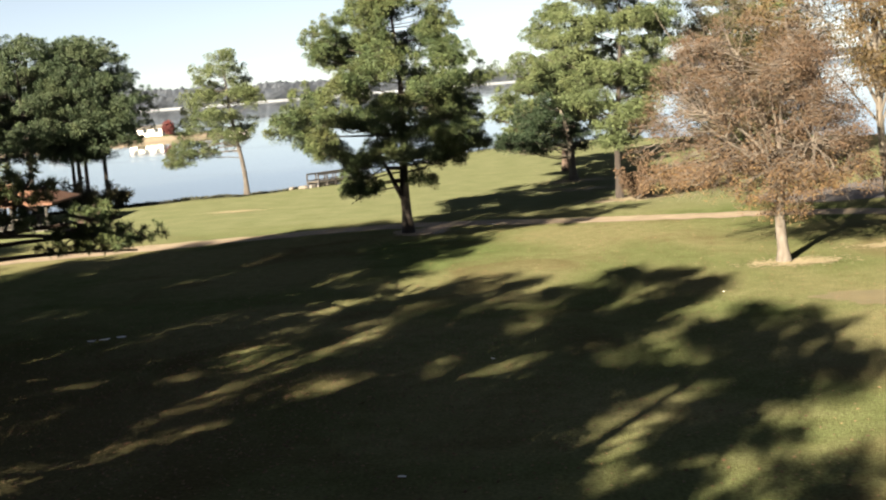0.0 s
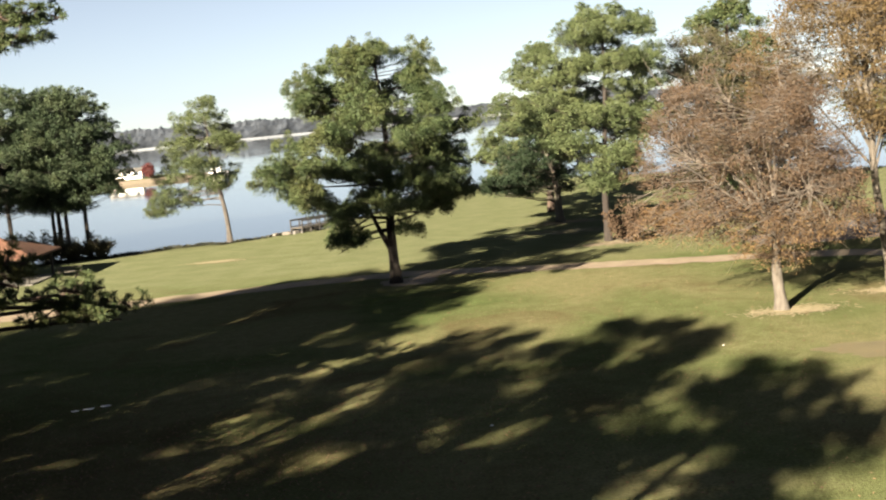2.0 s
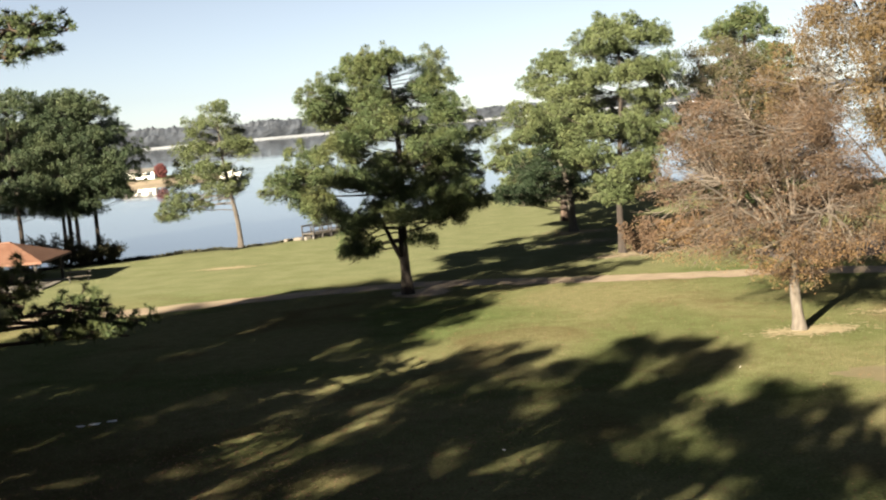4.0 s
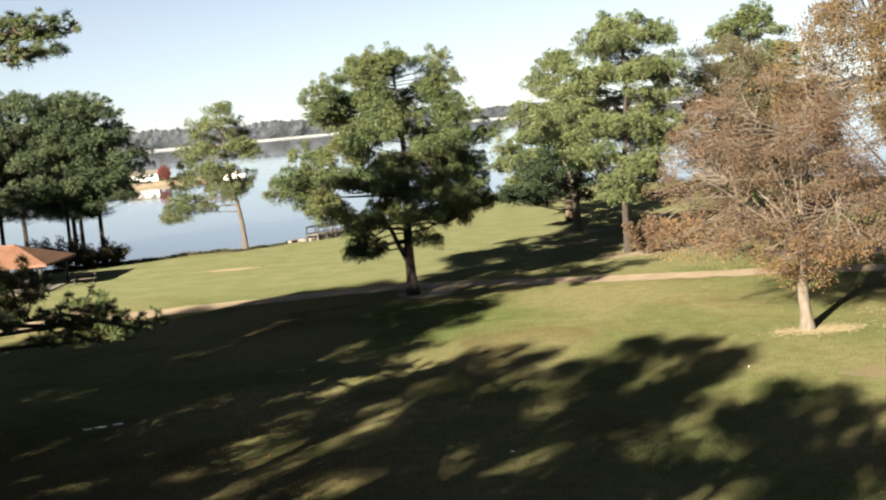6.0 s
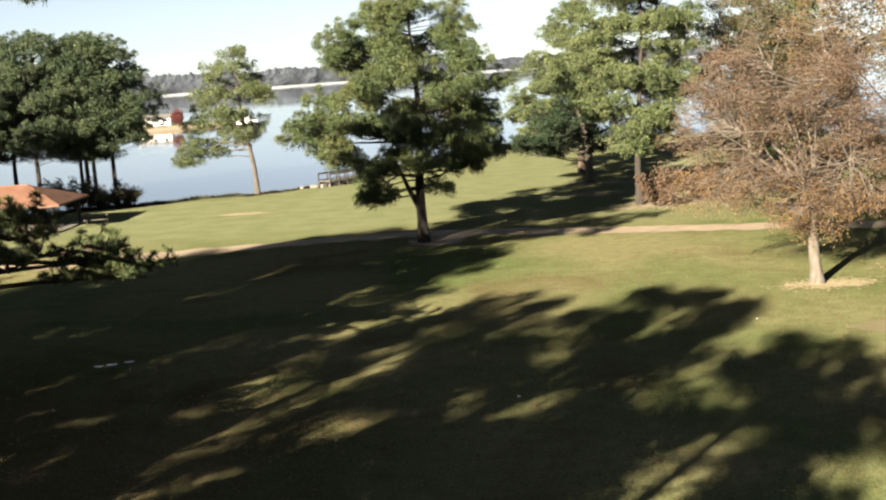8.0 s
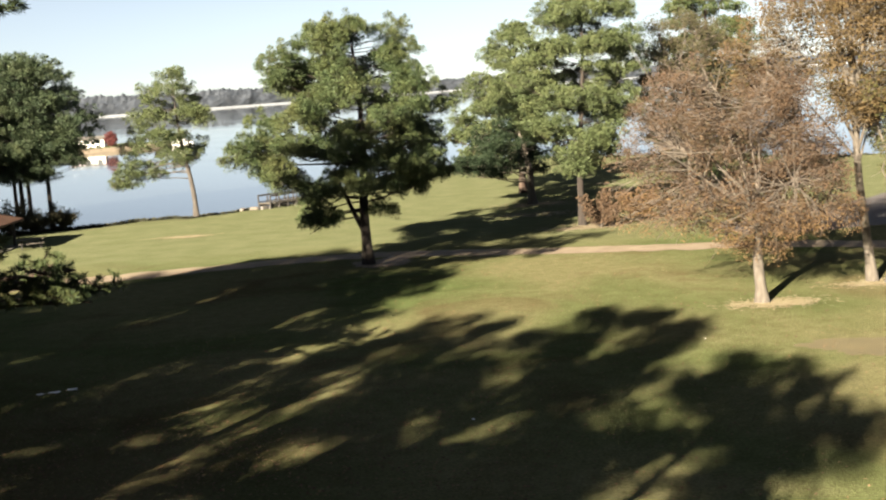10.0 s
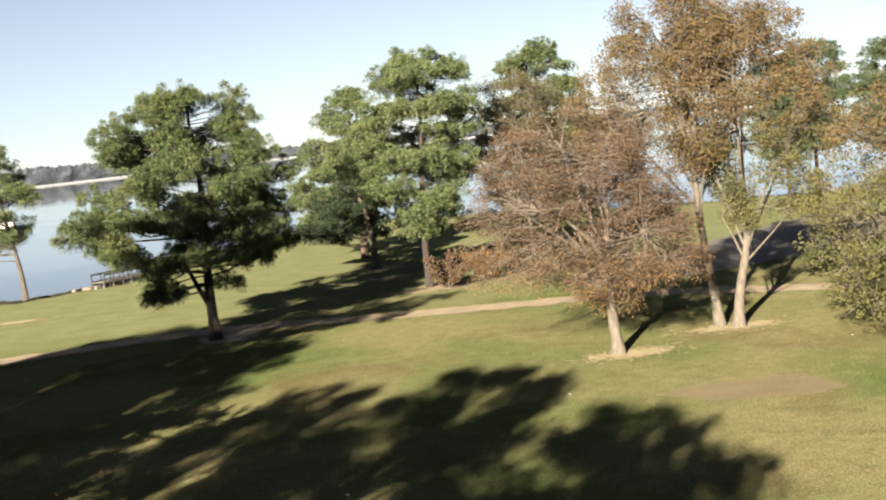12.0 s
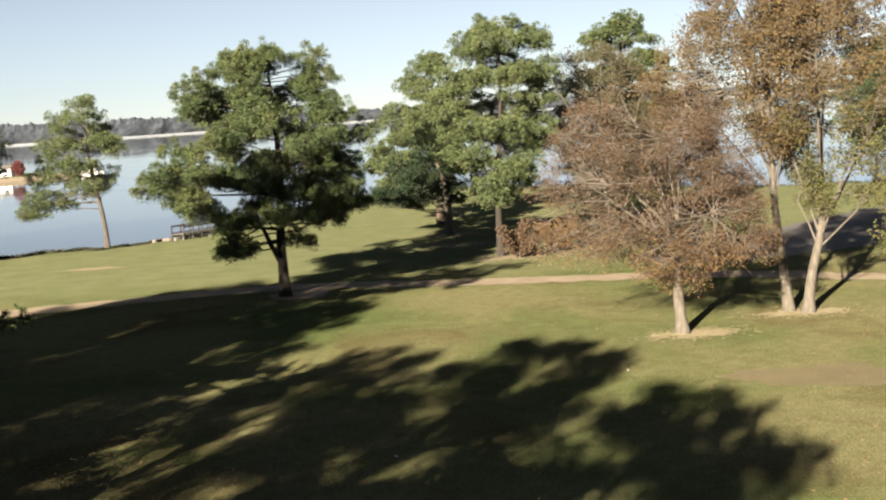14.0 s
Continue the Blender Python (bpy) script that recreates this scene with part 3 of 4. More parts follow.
def ribbon(name, pts, widths, material, label, category, seed=3, z=0.012, step=0.6, rough=0.25):
    """A strip of bare ground along a line, with ragged edges."""
    rng = np.random.default_rng(seed)
    pts = np.array(pts, float)
    s = np.r_[0, np.cumsum(np.linalg.norm(np.diff(pts, axis=0), axis=1))]
    u = np.arange(0, s[-1], step)
    cx, cy, w = np.interp(u, s, pts[:, 0]), np.interp(u, s, pts[:, 1]), np.interp(u, s, widths)
    k = np.ones(9) / 9
    cx[4:-4], cy[4:-4] = np.convolve(cx, k, "valid"), np.convolve(cy, k, "valid")
    tx, ty = np.gradient(cx), np.gradient(cy)
    ln = np.hypot(tx, ty)
    nxv, nyv = -ty / ln, tx / ln
    verts, faces = [], []
    for i in range(len(u)):
        a, b = w[i] / 2 + rng.normal(0, rough * 0.5), w[i] / 2 + rng.normal(0, rough * 0.5)
        for t in (-a, -a * 0.5, 0, b * 0.5, b):
            verts.append((cx[i] + nxv[i] * t, cy[i] + nyv[i] * t, z))
    for i in range(len(u) - 1):
        for j in range(4):
            faces.append((i * 5 + j, i * 5 + j + 1, i * 5 + j + 6, i * 5 + j + 5))
    return tagged(link_mesh(name, verts, faces, material), label, category, kind="structure")


def patch(name, x, y, rx, ry, material, label, category, seed, z=0.014, rough=0.4, spin=0.0):
    """A ragged patch of bare or littered ground."""
    rng = np.random.default_rng(seed)
    n = 56
    ph = rng.uniform(0, 6.28, 5)
    ring = []
    for i in range(n):
        a = 2 * math.pi * i / n
        r = 1 + rough * sum(math.sin((k + 2) * a + ph[k]) / (k + 1.5) for k in range(5)) + rng.normal(0, rough * 0.25)
        px, py = rx * r * math.cos(a), ry * r * math.sin(a)
        ring.append((x + px * math.cos(spin) - py * math.sin(spin), y + px * math.sin(spin) + py * math.cos(spin), z))
    return tagged(link_mesh(name, [(x, y, z)] + ring, [(0, 1 + i, 1 + (i + 1) % n) for i in range(n)], material), label, category, kind="structure")


ribbon("path", [(-70, 80), (-45, 77), (-30, 74.5), (-20, 76), (-14, 77.3), (-8, 78.6), (-2, 78.8), (3, 77), (8, 75.2), (13, 73.8), (18, 72.8), (24, 70.5), (30, 65.5), (45, 60), (70, 56)],
       [5, 5, 4.0, 3.0, 2.5, 2.4, 2.5, 2.4, 2.4, 2.4, 2.6, 2.6, 2.2, 2.2, 2.2], DIRT, "pale sandy dirt track crossing the lawn", "track")
# strip whose colour stands for the shadow pattern behind the trees
ribbon("shadowed_strip", [(20, 79), (27, 80), (34, 84), (42, 90), (52, 96)], [6, 8, 11, 14, 16], SHADOWED_GROUND, "purple-brown strip behind the trees, coloured for the shadow pattern on the ground", "car park", 8, 0.01)
patch("bare_soil", 15.8, 54.7, 1.5, 0.6, STRAW, "pale straw-littered bare ground round a trunk", "bare ground", 1)
patch("bare_soil", 21.8, 57.7, 1.6, 0.6, STRAW, "pale straw-littered bare ground round two trunks", "bare ground", 2)
patch("bare_soil", 10.0, 102.5, 1.7, 0.9, STRAW, "pale straw-littered bare ground round a trunk", "bare ground", 3)
patch("bare_soil", 12.6, 85.8, 2.4, 1.4, DIRT, "reddish bare ground round a trunk", "bare ground", 4)
patch("bare_soil", -2.0, 75.2, 2.3, 1.5, DIRT, "trodden bare ground round a pine", "bare ground", 5)
patch("bare_soil", -17.9, 96.2, 1.0, 0.35, STRAW, "pale worn spot in the lawn", "bare ground", 6)
patch("bare_soil", 17.6, 45.5, 3.4, 1.6, mat("brown_turf", [(0.050, 0.042, 0.020), (0.070, 0.058, 0.027)], 0.8, 8, 0.95, 0.5, 20), "brown worn spot in the lawn", "bare ground", 7, 0.008, 0.3)

# ---- pines on the lawn ----
MAIN = [(0.1, 4.0, 1.2), (0.25, 3.4, 2.0), (0.31, 4.0, 5.0), (0.37, 7.0, 5.8), (0.43, 8.6, 5.4), (0.5, 7.8, 4.8), (0.56, 6.3, 5.7), (0.65, 5.6, 6.2), (0.7, 4.6, 5.4), (0.78, 6.2, 5.0), (0.84, 4.6, 4.2), (0.88, 3.6, 4.0), (0.95, 3.1, 3.7), (1.0, 2.2, 2.4)]
t = lawn_pine("pine_tree", "broad dark green pine with a forked trunk beside the track", 14.5, 0.31, 5.0, MAIN, 11, NEEDLES, tiers=11, whorl=8, lean=(-0.1, 0.3), bark=SHADED_BARK,
              fork=(1.9, -0.85, -0.3, 4.4), blades=70, blade=0.019, holes=-0.36,
              extra=((6.1, 3.14, 7.6, 0.1), (6.4, 3.5, 7.4, 0.15), (6.8, 2.85, 7.4, 0.15), (10.5, 3.1, 5.6, 0.25), (10.7, 3.6, 5.2, 0.25), (10.3, 2.8, 5.4, 0.25), (12.2, 3.2, 3.2, 0.4), (12.6, 2.6, 3.2, 0.4), (12.4, 4.0, 3.2, 0.4), (4.6, 0.2, 4.6, 0.1), (4.5, -0.6, 4.8, 0.1),
                     (2.9, math.pi * 0.96, 3.6, -0.6), (3.4, math.pi * 1.12, 3.6, -0.5), (3.8, math.pi * 1.03, 3.4, -0.7), (3.3, math.pi * 1.2, 3.7, -0.6), (3.2, math.pi * 0.9, 3.9, -0.6), (3.0, 0.1, 1.3, 0.1), (4.4, 4.3, 4.4, 0.0), (4.4, 5.0, 4.6, 0.0)))
t.matrix_basis = pose(-2.8, 75, 0)
TALL = [(0.2, 1.0, 1.6), (0.28, 1.8, 2.8), (0.36, 3.4, 3.8), (0.44, 5.2, 4.4), (0.52, 5.8, 5.0), (0.62, 5.9, 4.8), (0.7, 5.6, 4.4), (0.78, 4.9, 4.2), (0.85, 4.4, 3.8), (0.91, 3.4, 3.4), (0.96, 2.3, 2.1), (1.0, 1.1, 1.1)]
t = lawn_pine("pine_tree", "tall light green pine with a slim trunk coloured as in shade", 16.3, 0.23, 3.8, TALL, 23, NEEDLES_LIGHT, bark=SHADED_BARK, tiers=13, whorl=8, lean=(0.6, 0.3), blade=0.024, blades=52, pad=1.15, holes=-0.28)
t.matrix_basis = pose(11.7, 86.5, 0)
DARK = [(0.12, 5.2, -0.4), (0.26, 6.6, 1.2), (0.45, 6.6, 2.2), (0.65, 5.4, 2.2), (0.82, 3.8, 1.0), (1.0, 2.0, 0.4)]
# the pale bark here paints in the sunlight on the trunk base
t = lawn_pine("pine_tree", "low spreading dark pine with a trunk coloured for its sunlit base", 7.9, 0.34, 2.5, DARK, 31, NEEDLES_DEEP, tiers=6, whorl=7, lean=(-1.0, 0), blade=0.034, gap=0.08, blades=40, pad=1.05, bark=GREY_BARK, holes=-0.12,
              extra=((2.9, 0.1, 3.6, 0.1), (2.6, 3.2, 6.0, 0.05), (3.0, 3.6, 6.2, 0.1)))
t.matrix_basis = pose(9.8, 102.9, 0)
ROUND = [(0.2, 6.4, 2.0), (0.35, 7.4, 3.0), (0.5, 6.6, 3.8), (0.65, 5.0, 4.0), (0.8, 3.6, 3.6), (0.92, 2.4, 2.6), (1.0, 1.2, 1.2)]
t = lawn_pine("pine_tree", "light green pine beyond a low dark pine", 15.0, 0.32, 3.0, ROUND, 37, NEEDLES_LIGHT, tiers=11, whorl=8, blade=0.03, blades=40)
t.matrix_basis = pose(9.9, 113, 0)
BACK = [(0.2, 5.0, 5.0), (0.5, 5.6, 5.6), (0.72, 4.8, 4.8), (0.86, 3.8, 3.8), (0.94, 2.8, 2.8), (1.0, 1.4, 1.4)]
back = lawn_pine("pine_tree", "mid green pine standing behind a russet tree", 16.6, 0.36, 2.6, BACK, 41, NEEDLES, tiers=11, whorl=8, blade=0.042, blades=26)
back.matrix_basis = pose(23.4, 98, 0)
SMALL = [(0.15, 7.0, 0.2), (0.27, 7.4, 0.8), (0.38, 6.6, 1.6), (0.5, 5.4, 3.4), (0.62, 4.4, 3.8), (0.77, 4.2, 3.0), (0.88, 4.0, 2.6), (0.96, 3.0, 1.8), (1.0, 1.6, 1.0)]
t = lawn_pine("pine_tree", "thin leaning pine on the lake shore", 13.5, 0.22, 4.6, SMALL, 52, NEEDLES_LIGHT, bark=SHORE_BARK, tiers=9, whorl=6, lean=(-1.2, 0), gap=0.14, blade=0.026, pad=1.05, blades=36,
              extra=((4.6, 3.1, 7.4, -0.7), (5.0, 3.45, 7.2, -0.7), (5.4, 2.8, 6.8, -0.6), (4.2, 3.3, 6.4, -0.6)))
t.matrix_basis = pose(-20.2, 114.3, -0.15)

GROVE = [(0.26, 1.6, 1.6), (0.34, 3.4, 3.4), (0.46, 4.7, 4.7), (0.64, 5.0, 5.0), (0.8, 4.3, 4.3), (0.92, 3.1, 3.1), (1.0, 1.3, 1.3)]
grove = lawn_pine("pine_tree", "tall bare-stemmed dark pine in a lakeside grove", 15.0, 0.2, 4.5, GROVE, 61, NEEDLES_DARK, bark=SHADED_BARK, tiers=11, whorl=8, blade=0.034, blades=32, holes=-0.3, each=17, group="lakeside pine grove")
grove.matrix_basis = pose(-32.4, 111.2, -0.1)
# the last two are out of view, added to shade the grove's stems
for x, y, s, spin in ((-33.9, 110.0, 0.97, 80), (-35.3, 112.0, 1.02, 150), (-38.5, 108.5, 1.04, 220), (-42.0, 112.5, 1.0, 300), (-45.5, 108, 1.06, 30), (-50, 112, 1.0, 120), (-37, 116, 0.9, 10), (-46, 88, 0.95, 70), (-52.5, 91, 1.0, 160)):
    copy_thing(grove, pose(x, y, -0.1, 0, 0, spin) @ Matrix.Scale(s, 4))
for x, y, s, spin in ((53, 117, 0.95, 40), (58, 121, 1.05, 190), (64, 116, 1.0, 280)):
    copy_thing(grove, pose(x, y, -0.1, 0, 0, spin) @ Matrix.Scale(s, 4))

# ---- leaf trees ----
RUSSET = [(0.18, 1.4, 1.4), (0.28, 3.0, 4.2), (0.35, 6.7, 4.4), (0.43, 7.0, 4.3), (0.52, 7.2, 3.7), (0.62, 6.2, 3.5), (0.7, 5.9, 3.2), (0.8, 5.5, 2.6), (0.9, 5.0, 1.8), (1.0, 3.4, 0.6)]
t = leaf_tree("russet_tree", "half-bare tree with russet leaves and pale twigs", 11.3, 0.27, 4.4, RUSSET, 71, RED_LEAF, 640, 120, 0.06, 0.6, limbs=11, thick=0.6, leaf2=AMBER_LEAF, split=0.38, low=0.3, holes=-0.02, twig=TWIG_BARK, fine=6, skirt=60)
bare_limbs(t, (0.1, 0, 3.9), ((2.7, 1.3, 6.6), (3.4, 0.9, 6.0), (2.2, 2.0, 6.4), (4.3, 0.6, 4.8), (0.4, 1.2, 4.6)), 72)
t.matrix_basis = pose(15.3, 55, 0)
TOP = [(0.45, 1.5, 1.0), (0.52, 4.6, 2.2), (0.6, 6.6, 3.0), (0.68, 6.8, 3.2), (0.76, 4.6, 3.0), (0.85, 4.0, 3.0), (0.94, 2.8, 2.4), (1.0, 1.2, 1.2)]
t = leaf_tree("orange_tree", "tall tree with thinning orange leaves and brown trunk", 16.6, 0.23, 8.6, TOP, 83, ORANGE_LEAF, 420, 100, 0.085, 0.56, limbs=12, lean=(-0.7, 0), low=0.46, holes=0.1, fine=5)
t.matrix_basis = pose(21.4, 58.2, 0)
WIDE = [(0.28, 0.3, 4.4), (0.4, 0.8, 5.4), (0.5, 2.0, 5.6), (0.62, 4.2, 5.2), (0.75, 4.4, 5.0), (0.86, 3.6, 4.2), (0.95, 2.4, 3.0), (1.0, 1.0, 1.4)]
t = leaf_tree("orange_tree", "pale-limbed tree forking low, with orange and yellow leaves", 15.4, 0.26, 4.6, WIDE, 97, ORANGE_LEAF, 390, 105, 0.085, 0.58, limbs=10, thick=0.7, lean=(0.8, 0), low=0.32, leaf2=YELLOW_LEAF, split=0.6, holes=0.14, fine=5)
t.matrix_basis = pose(22.1, 57.5, 0)
SPREAD = [(0.12, 6.4, 6.4), (0.3, 7.8, 7.8), (0.5, 8.0, 8.0), (0.7, 7.0, 7.0), (0.86, 5.0, 5.0), (1.0, 2.0, 2.0)]
t = leaf_tree("yellow_tree", "spreading tree with low yellow-green foliage", 11.8, 0.36, 4.0, SPREAD, 101, ORANGE_LEAF, 760, 110, 0.085, 0.65, limbs=16, low=0.15, leaf2=YELLOW_LEAF, split=0.66, holes=-0.05, fine=4)
t.matrix_basis = pose(29.6, 48.5, 0)
THIN = [(0.3, 3.0, 3.0), (0.5, 5.2, 5.2), (0.7, 5.2, 5.2), (0.88, 3.8, 3.8), (1.0, 1.4, 1.4)]
t = leaf_tree("olive_tree", "thin tree with dull olive-brown leaves behind a russet tree", 14.6, 0.22, 5.0, THIN, 107, OLIVE_LEAF, 330, 70, 0.1, 0.65, limbs=12, low=0.25, twig=TWIG_BARK, holes=-0.1, fine=4)
t.matrix_basis = pose(20.6, 92, 0)

# ---- pines beside and behind the camera, whose shade lies on the lawn ----
NEAR = [(0.2, 4.0, 4.0), (0.5, 5.2, 5.2), (0.8, 5.5, 5.5), (0.92, 4.4, 4.4), (1.0, 2.0, 2.0)]
t = lawn_pine("pine_tree", "large pine with long low branches at the lawn's edge", 20.5, 0.45, 5.5, NEAR, 127, NEEDLES, tiers=15, whorl=9, gap=0.03, blade=0.017, blades=64, tuft=0.26, pad=0.9, each=26, fine=True,
              extra=((4.9, 0.08, 9.8, -0.14, 0.64), (4.1, 0.12, 9.4, -0.1, 0.64), (4.5, -0.05, 9.8, -0.12, 0.64), (4.4, 0.24, 9.0, -0.12, 0.66),
                     (6.9, -0.6, 11.4, -0.12, 0.8), (7.0, -0.68, 11.0, -0.1, 0.8), (6.8, -0.74, 11.2, -0.1, 0.8),
                     (14.4, 0.0, 8.9, -0.04), (14.8, -0.15, 8.9, 0.0), (14.1, 0.1, 8.6, -0.04), (13.6, 0.04, 8.2, -0.04)), group="pines beside the lawn")
t.matrix_basis = pose(-19.9, 41.0, 0)
SIDE = [(0.3, 4.6), (0.45, 6.2), (0.6, 6.4), (0.75, 5.6), (0.9, 4.2), (1.0, 1.6)]
side = pine("pine_tree", "large pine with low sweeping branches", 18.0, 0.45, 6.4, SIDE, 113, NEEDLES, tiers=11, whorl=6, rough=0.2, needle=0.32, slim=0.26, tuft=0.58, dense=105, spray=1.1, gap=0.1, group="pines beside the lawn")
side.matrix_basis = pose(-24.8, 26.6, 0, 0, 0, 200) @ Matrix.Scale(0.95, 4)
full = pine("pine_tree", "full-crowned pine with low sweeping branches", 18.0, 0.45, 6.4, SIDE, 113, NEEDLES, tiers=11, whorl=7, rough=0.2, needle=0.32, slim=0.26, tuft=0.62, dense=105, spray=1.2, gap=0.05, group="pines beside the lawn")
full.matrix_basis = pose(-15.8, 9.6, 0)
copy_thing(full, pose(-10.7, 3.7, 0, 0, 0, 140) @ Matrix.Scale(0.9, 4))
# unseen pines set for their shadows; (-19.5, 28.9) is added to dim sun streaks
for x, y, s, spin in ((-21.2, 14.3, 0.95, 200), (-19.5, 28.9, 0.55, 40), (-38.7, 35, 0.95, 20), (-45, 30, 1.0, 100), (-48, 21, 1.0, 170), (-30, 22, 0.95, 230), (-24, -4, 0.95, 45), (-8.9, -6.4, 0.77, 290),
                      (-21.3, -6.7, 0.95, 330), (-27, 37, 0.95, 165), (-33, 38, 0.95, 250), (-25, 45, 0.85, 35), (-29.5, 42, 0.88, 305), (-55, 40, 1.0, 10), (-60, 25, 1.0, 60), (-40, 10, 1.0, 110), (-32.5, -1, 0.95, 20)):
    copy_thing(side, pose(x, y, 0, 0, 0, spin) @ Matrix.Scale(s, 4))


# ---- far shore ----
def far_woods():
    """The wooded far shore, one mesh: three banks of crowns, one behind the other, with softly lumped fronts and ragged tops."""
    rng = np.random.default_rng(5)
    xs = np.arange(-640, 720, 1.0)
    tall = np.interp(xs, [-600, -243, 55, 500], [18, 17, 11.5, 10.5])
    verts, faces = [], []
    for back, share in ((12, 0.7), (22, 0.86), (34, 1.0)):
        first, ph = len(verts), rng.uniform(0, 100, 3)
        crest = [h * share * (1 + 0.2 * noise.noise((x * 0.03, ph[0], 0)) + 0.16 * noise.noise((x * 0.11, ph[1], 0)) + 0.10 * noise.noise((x * 0.31, ph[2], 0)) + 0.09 * noise.noise((x * 0.83, ph[1], 3))) for x, h in zip(xs, tall)]
        for i, x in enumerate(xs):
            y = float(far_y(x)) + back
            for k in range(12):
                u = k / 11
                lump = 2.2 * noise.noise((x * 0.09, u * 2.2, ph[0])) + 1.1 * noise.noise((x * 0.28, u * 6, ph[1])) + 5.0 * u ** 4
                verts.append((float(x), y + lump, crest[i] * u - 0.5 * (k == 0)))
        for i in range(len(xs) - 1):
            for k in range(11):
                a = first + i * 12 + k
                faces.append((a, a + 12, a + 13, a + 1))
    return tagged(link_mesh("far_woods", verts, faces, HAZED_WOOD, smooth=True), "grey bare woods along the far lake shore, haze put into their colour", "woods", kind="stuff")


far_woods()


def far_bank():
    xs = np.linspace(-700, 700, 160)
    verts, faces = [], []
    for x in xs:
        y = float(far_y(x)) - 1
        for dy, z in ((-1.5, -1.2), (0, 0.1 + 0.3 * math.sin(x * 0.05) + 0.25 * math.sin(x * 0.17)), (5, 0.55)):
            verts.append((float(x), y + dy, z))
    for i in range(len(xs) - 1):
        for j in range(2):
            faces.append((3 * i + j, 3 * i + j + 3, 3 * i + j + 4, 3 * i + j + 1))
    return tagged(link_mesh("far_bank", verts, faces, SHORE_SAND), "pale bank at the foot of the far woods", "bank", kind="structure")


far_bank()


# ---- across the bay ----
def seawall():
    n, verts, faces = 60, [], []
    for i in range(n):
        x = -180 + 124 * i / (n - 1)
        y = 308 - 30 * math.sqrt(max(0.0, 1 - ((x + 185) / 128) ** 2))
        for dy, z in ((-0.6, -1.4), (-0.5, 0.1), (0.0, 0.2), (0.6, -0.2)):
            verts.append((x, y + dy, z))
    for i in range(n - 1):
        for j in range(3):
            faces.append((4 * i + j, 4 * i + j + 1, 4 * i + j + 5, 4 * i + j + 4))
    return tagged(link_mesh("seawall", verts, faces, SEAWALL), "low beige seawall round a wooded point", "seawall", kind="structure")


def boathouse(x, y, spin, w=8.0, d=6.0):
    house = thing("boathouse", "white lakeside house with a pale low roof", "house")
    house.matrix_basis = pose(x, y, 0.24, 0, 0, spin)
    part("wall", box(w, d, 1.9, bevel=0.03), WHITE, house)
    bm = bmesh.new()
    v = [bm.verts.new(p) for p in ((-w / 2 - 0.4, -d / 2 - 0.5, 1.9), (w / 2 + 0.4, -d / 2 - 0.5, 1.9), (w / 2 + 0.4, d / 2 + 0.5, 1.9), (-w / 2 - 0.4, d / 2 + 0.5, 1.9), (-w / 2 - 0.4, 0, 2.7), (w / 2 + 0.4, 0, 2.7))]
    for f in ((0, 1, 5, 4), (2, 3, 4, 5), (1, 2, 5), (3, 0, 4), (3, 2, 1, 0)):
        bm.faces.new([v[i] for i in f])
    part("roof", bm, CONCRETE, house, "pale grey low roof")
    for k in range(3):
        win = part("window", box(1.1, 0.1, 0.8, pose((k - 1) * 2.7, -d / 2 - 0.03, 0.9)), GLASS_DARK, house)
        part("window_frame", box(1.3, 0.06, 0.12, pose((k - 1) * 2.7, -d / 2 - 0.06, 0.78)), WHITE, win)
    return house


def boat(x, y, spin):
    b = thing("motor_boat", "white cabin boat moored off the point", "boat")
    b.matrix_basis = pose(x, y, -0.8, 0, 0, spin)
    bm = box(5.2, 2.0, 0.9, bevel=0.05)
    for v in bm.verts:
        if v.co.x > 2.0:
            v.co.y *= 0.15
        if v.co.z < 0.4:
            v.co.y *= 0.7
    part("hull", bm, WHITE, b)
    cabin = part("cabin", box(2.2, 1.5, 1.0, pose(-0.5, 0, 0.88)), WHITE, b)
    part("windscreen", box(0.08, 1.3, 0.5, pose(0.64, 0, 1.25)), GLASS_DARK, cabin)
    return b


seawall()
boathouse(-79.5, 301, 8)
boathouse(-101, 306, -6, 8, 6)
boat(-57, 302, 20)
t = leaf_tree("crimson_tree", "small rounded crimson tree by a white house", 3.6, 0.12, 1.2, [(0.1, 1.2, 1.2), (0.5, 1.6, 1.6), (0.85, 1.1, 1.1), (1.0, 0.5, 0.5)], 131, CRIMSON_LEAF, 60, 60, 0.2, 0.4, limbs=6, low=0.15, holes=-0.6, fine=1)
t.matrix_basis = pose(-72.6, 296, 0.24)


def shrub(x, y, r, h, leaf, seed, label, z=0.0):
    rng = np.random.default_rng(seed)
    ob = thing("shrub", label, "shrub")
    ob.matrix_basis = pose(x, y, z)
    stems, cs = Tubes(), []
    for i in range(14):
        az = rng.uniform(0, 6.28)
        pts = bend((0, 0, 0), (math.cos(az) * r / h, math.sin(az) * r / h, 1), h * rng.uniform(0.7, 1.1), 0.1, rng, 4, 0.12)
        stems.add(pts, [0.03 * (1 - 0.2 * k) for k in range(5)], 4)
        cs += [on_line(pts, u) for u in (0.35, 0.55, 0.7, 0.85, 0.98)]
    stems.link("stem", GREY_BARK, ob)
    quads_mesh("foliage", leaves(cs, [(0.38, 0.38, 0.3)] * len(cs), 40, 0.13, 0.09, rng), leaf, ob)
    return ob


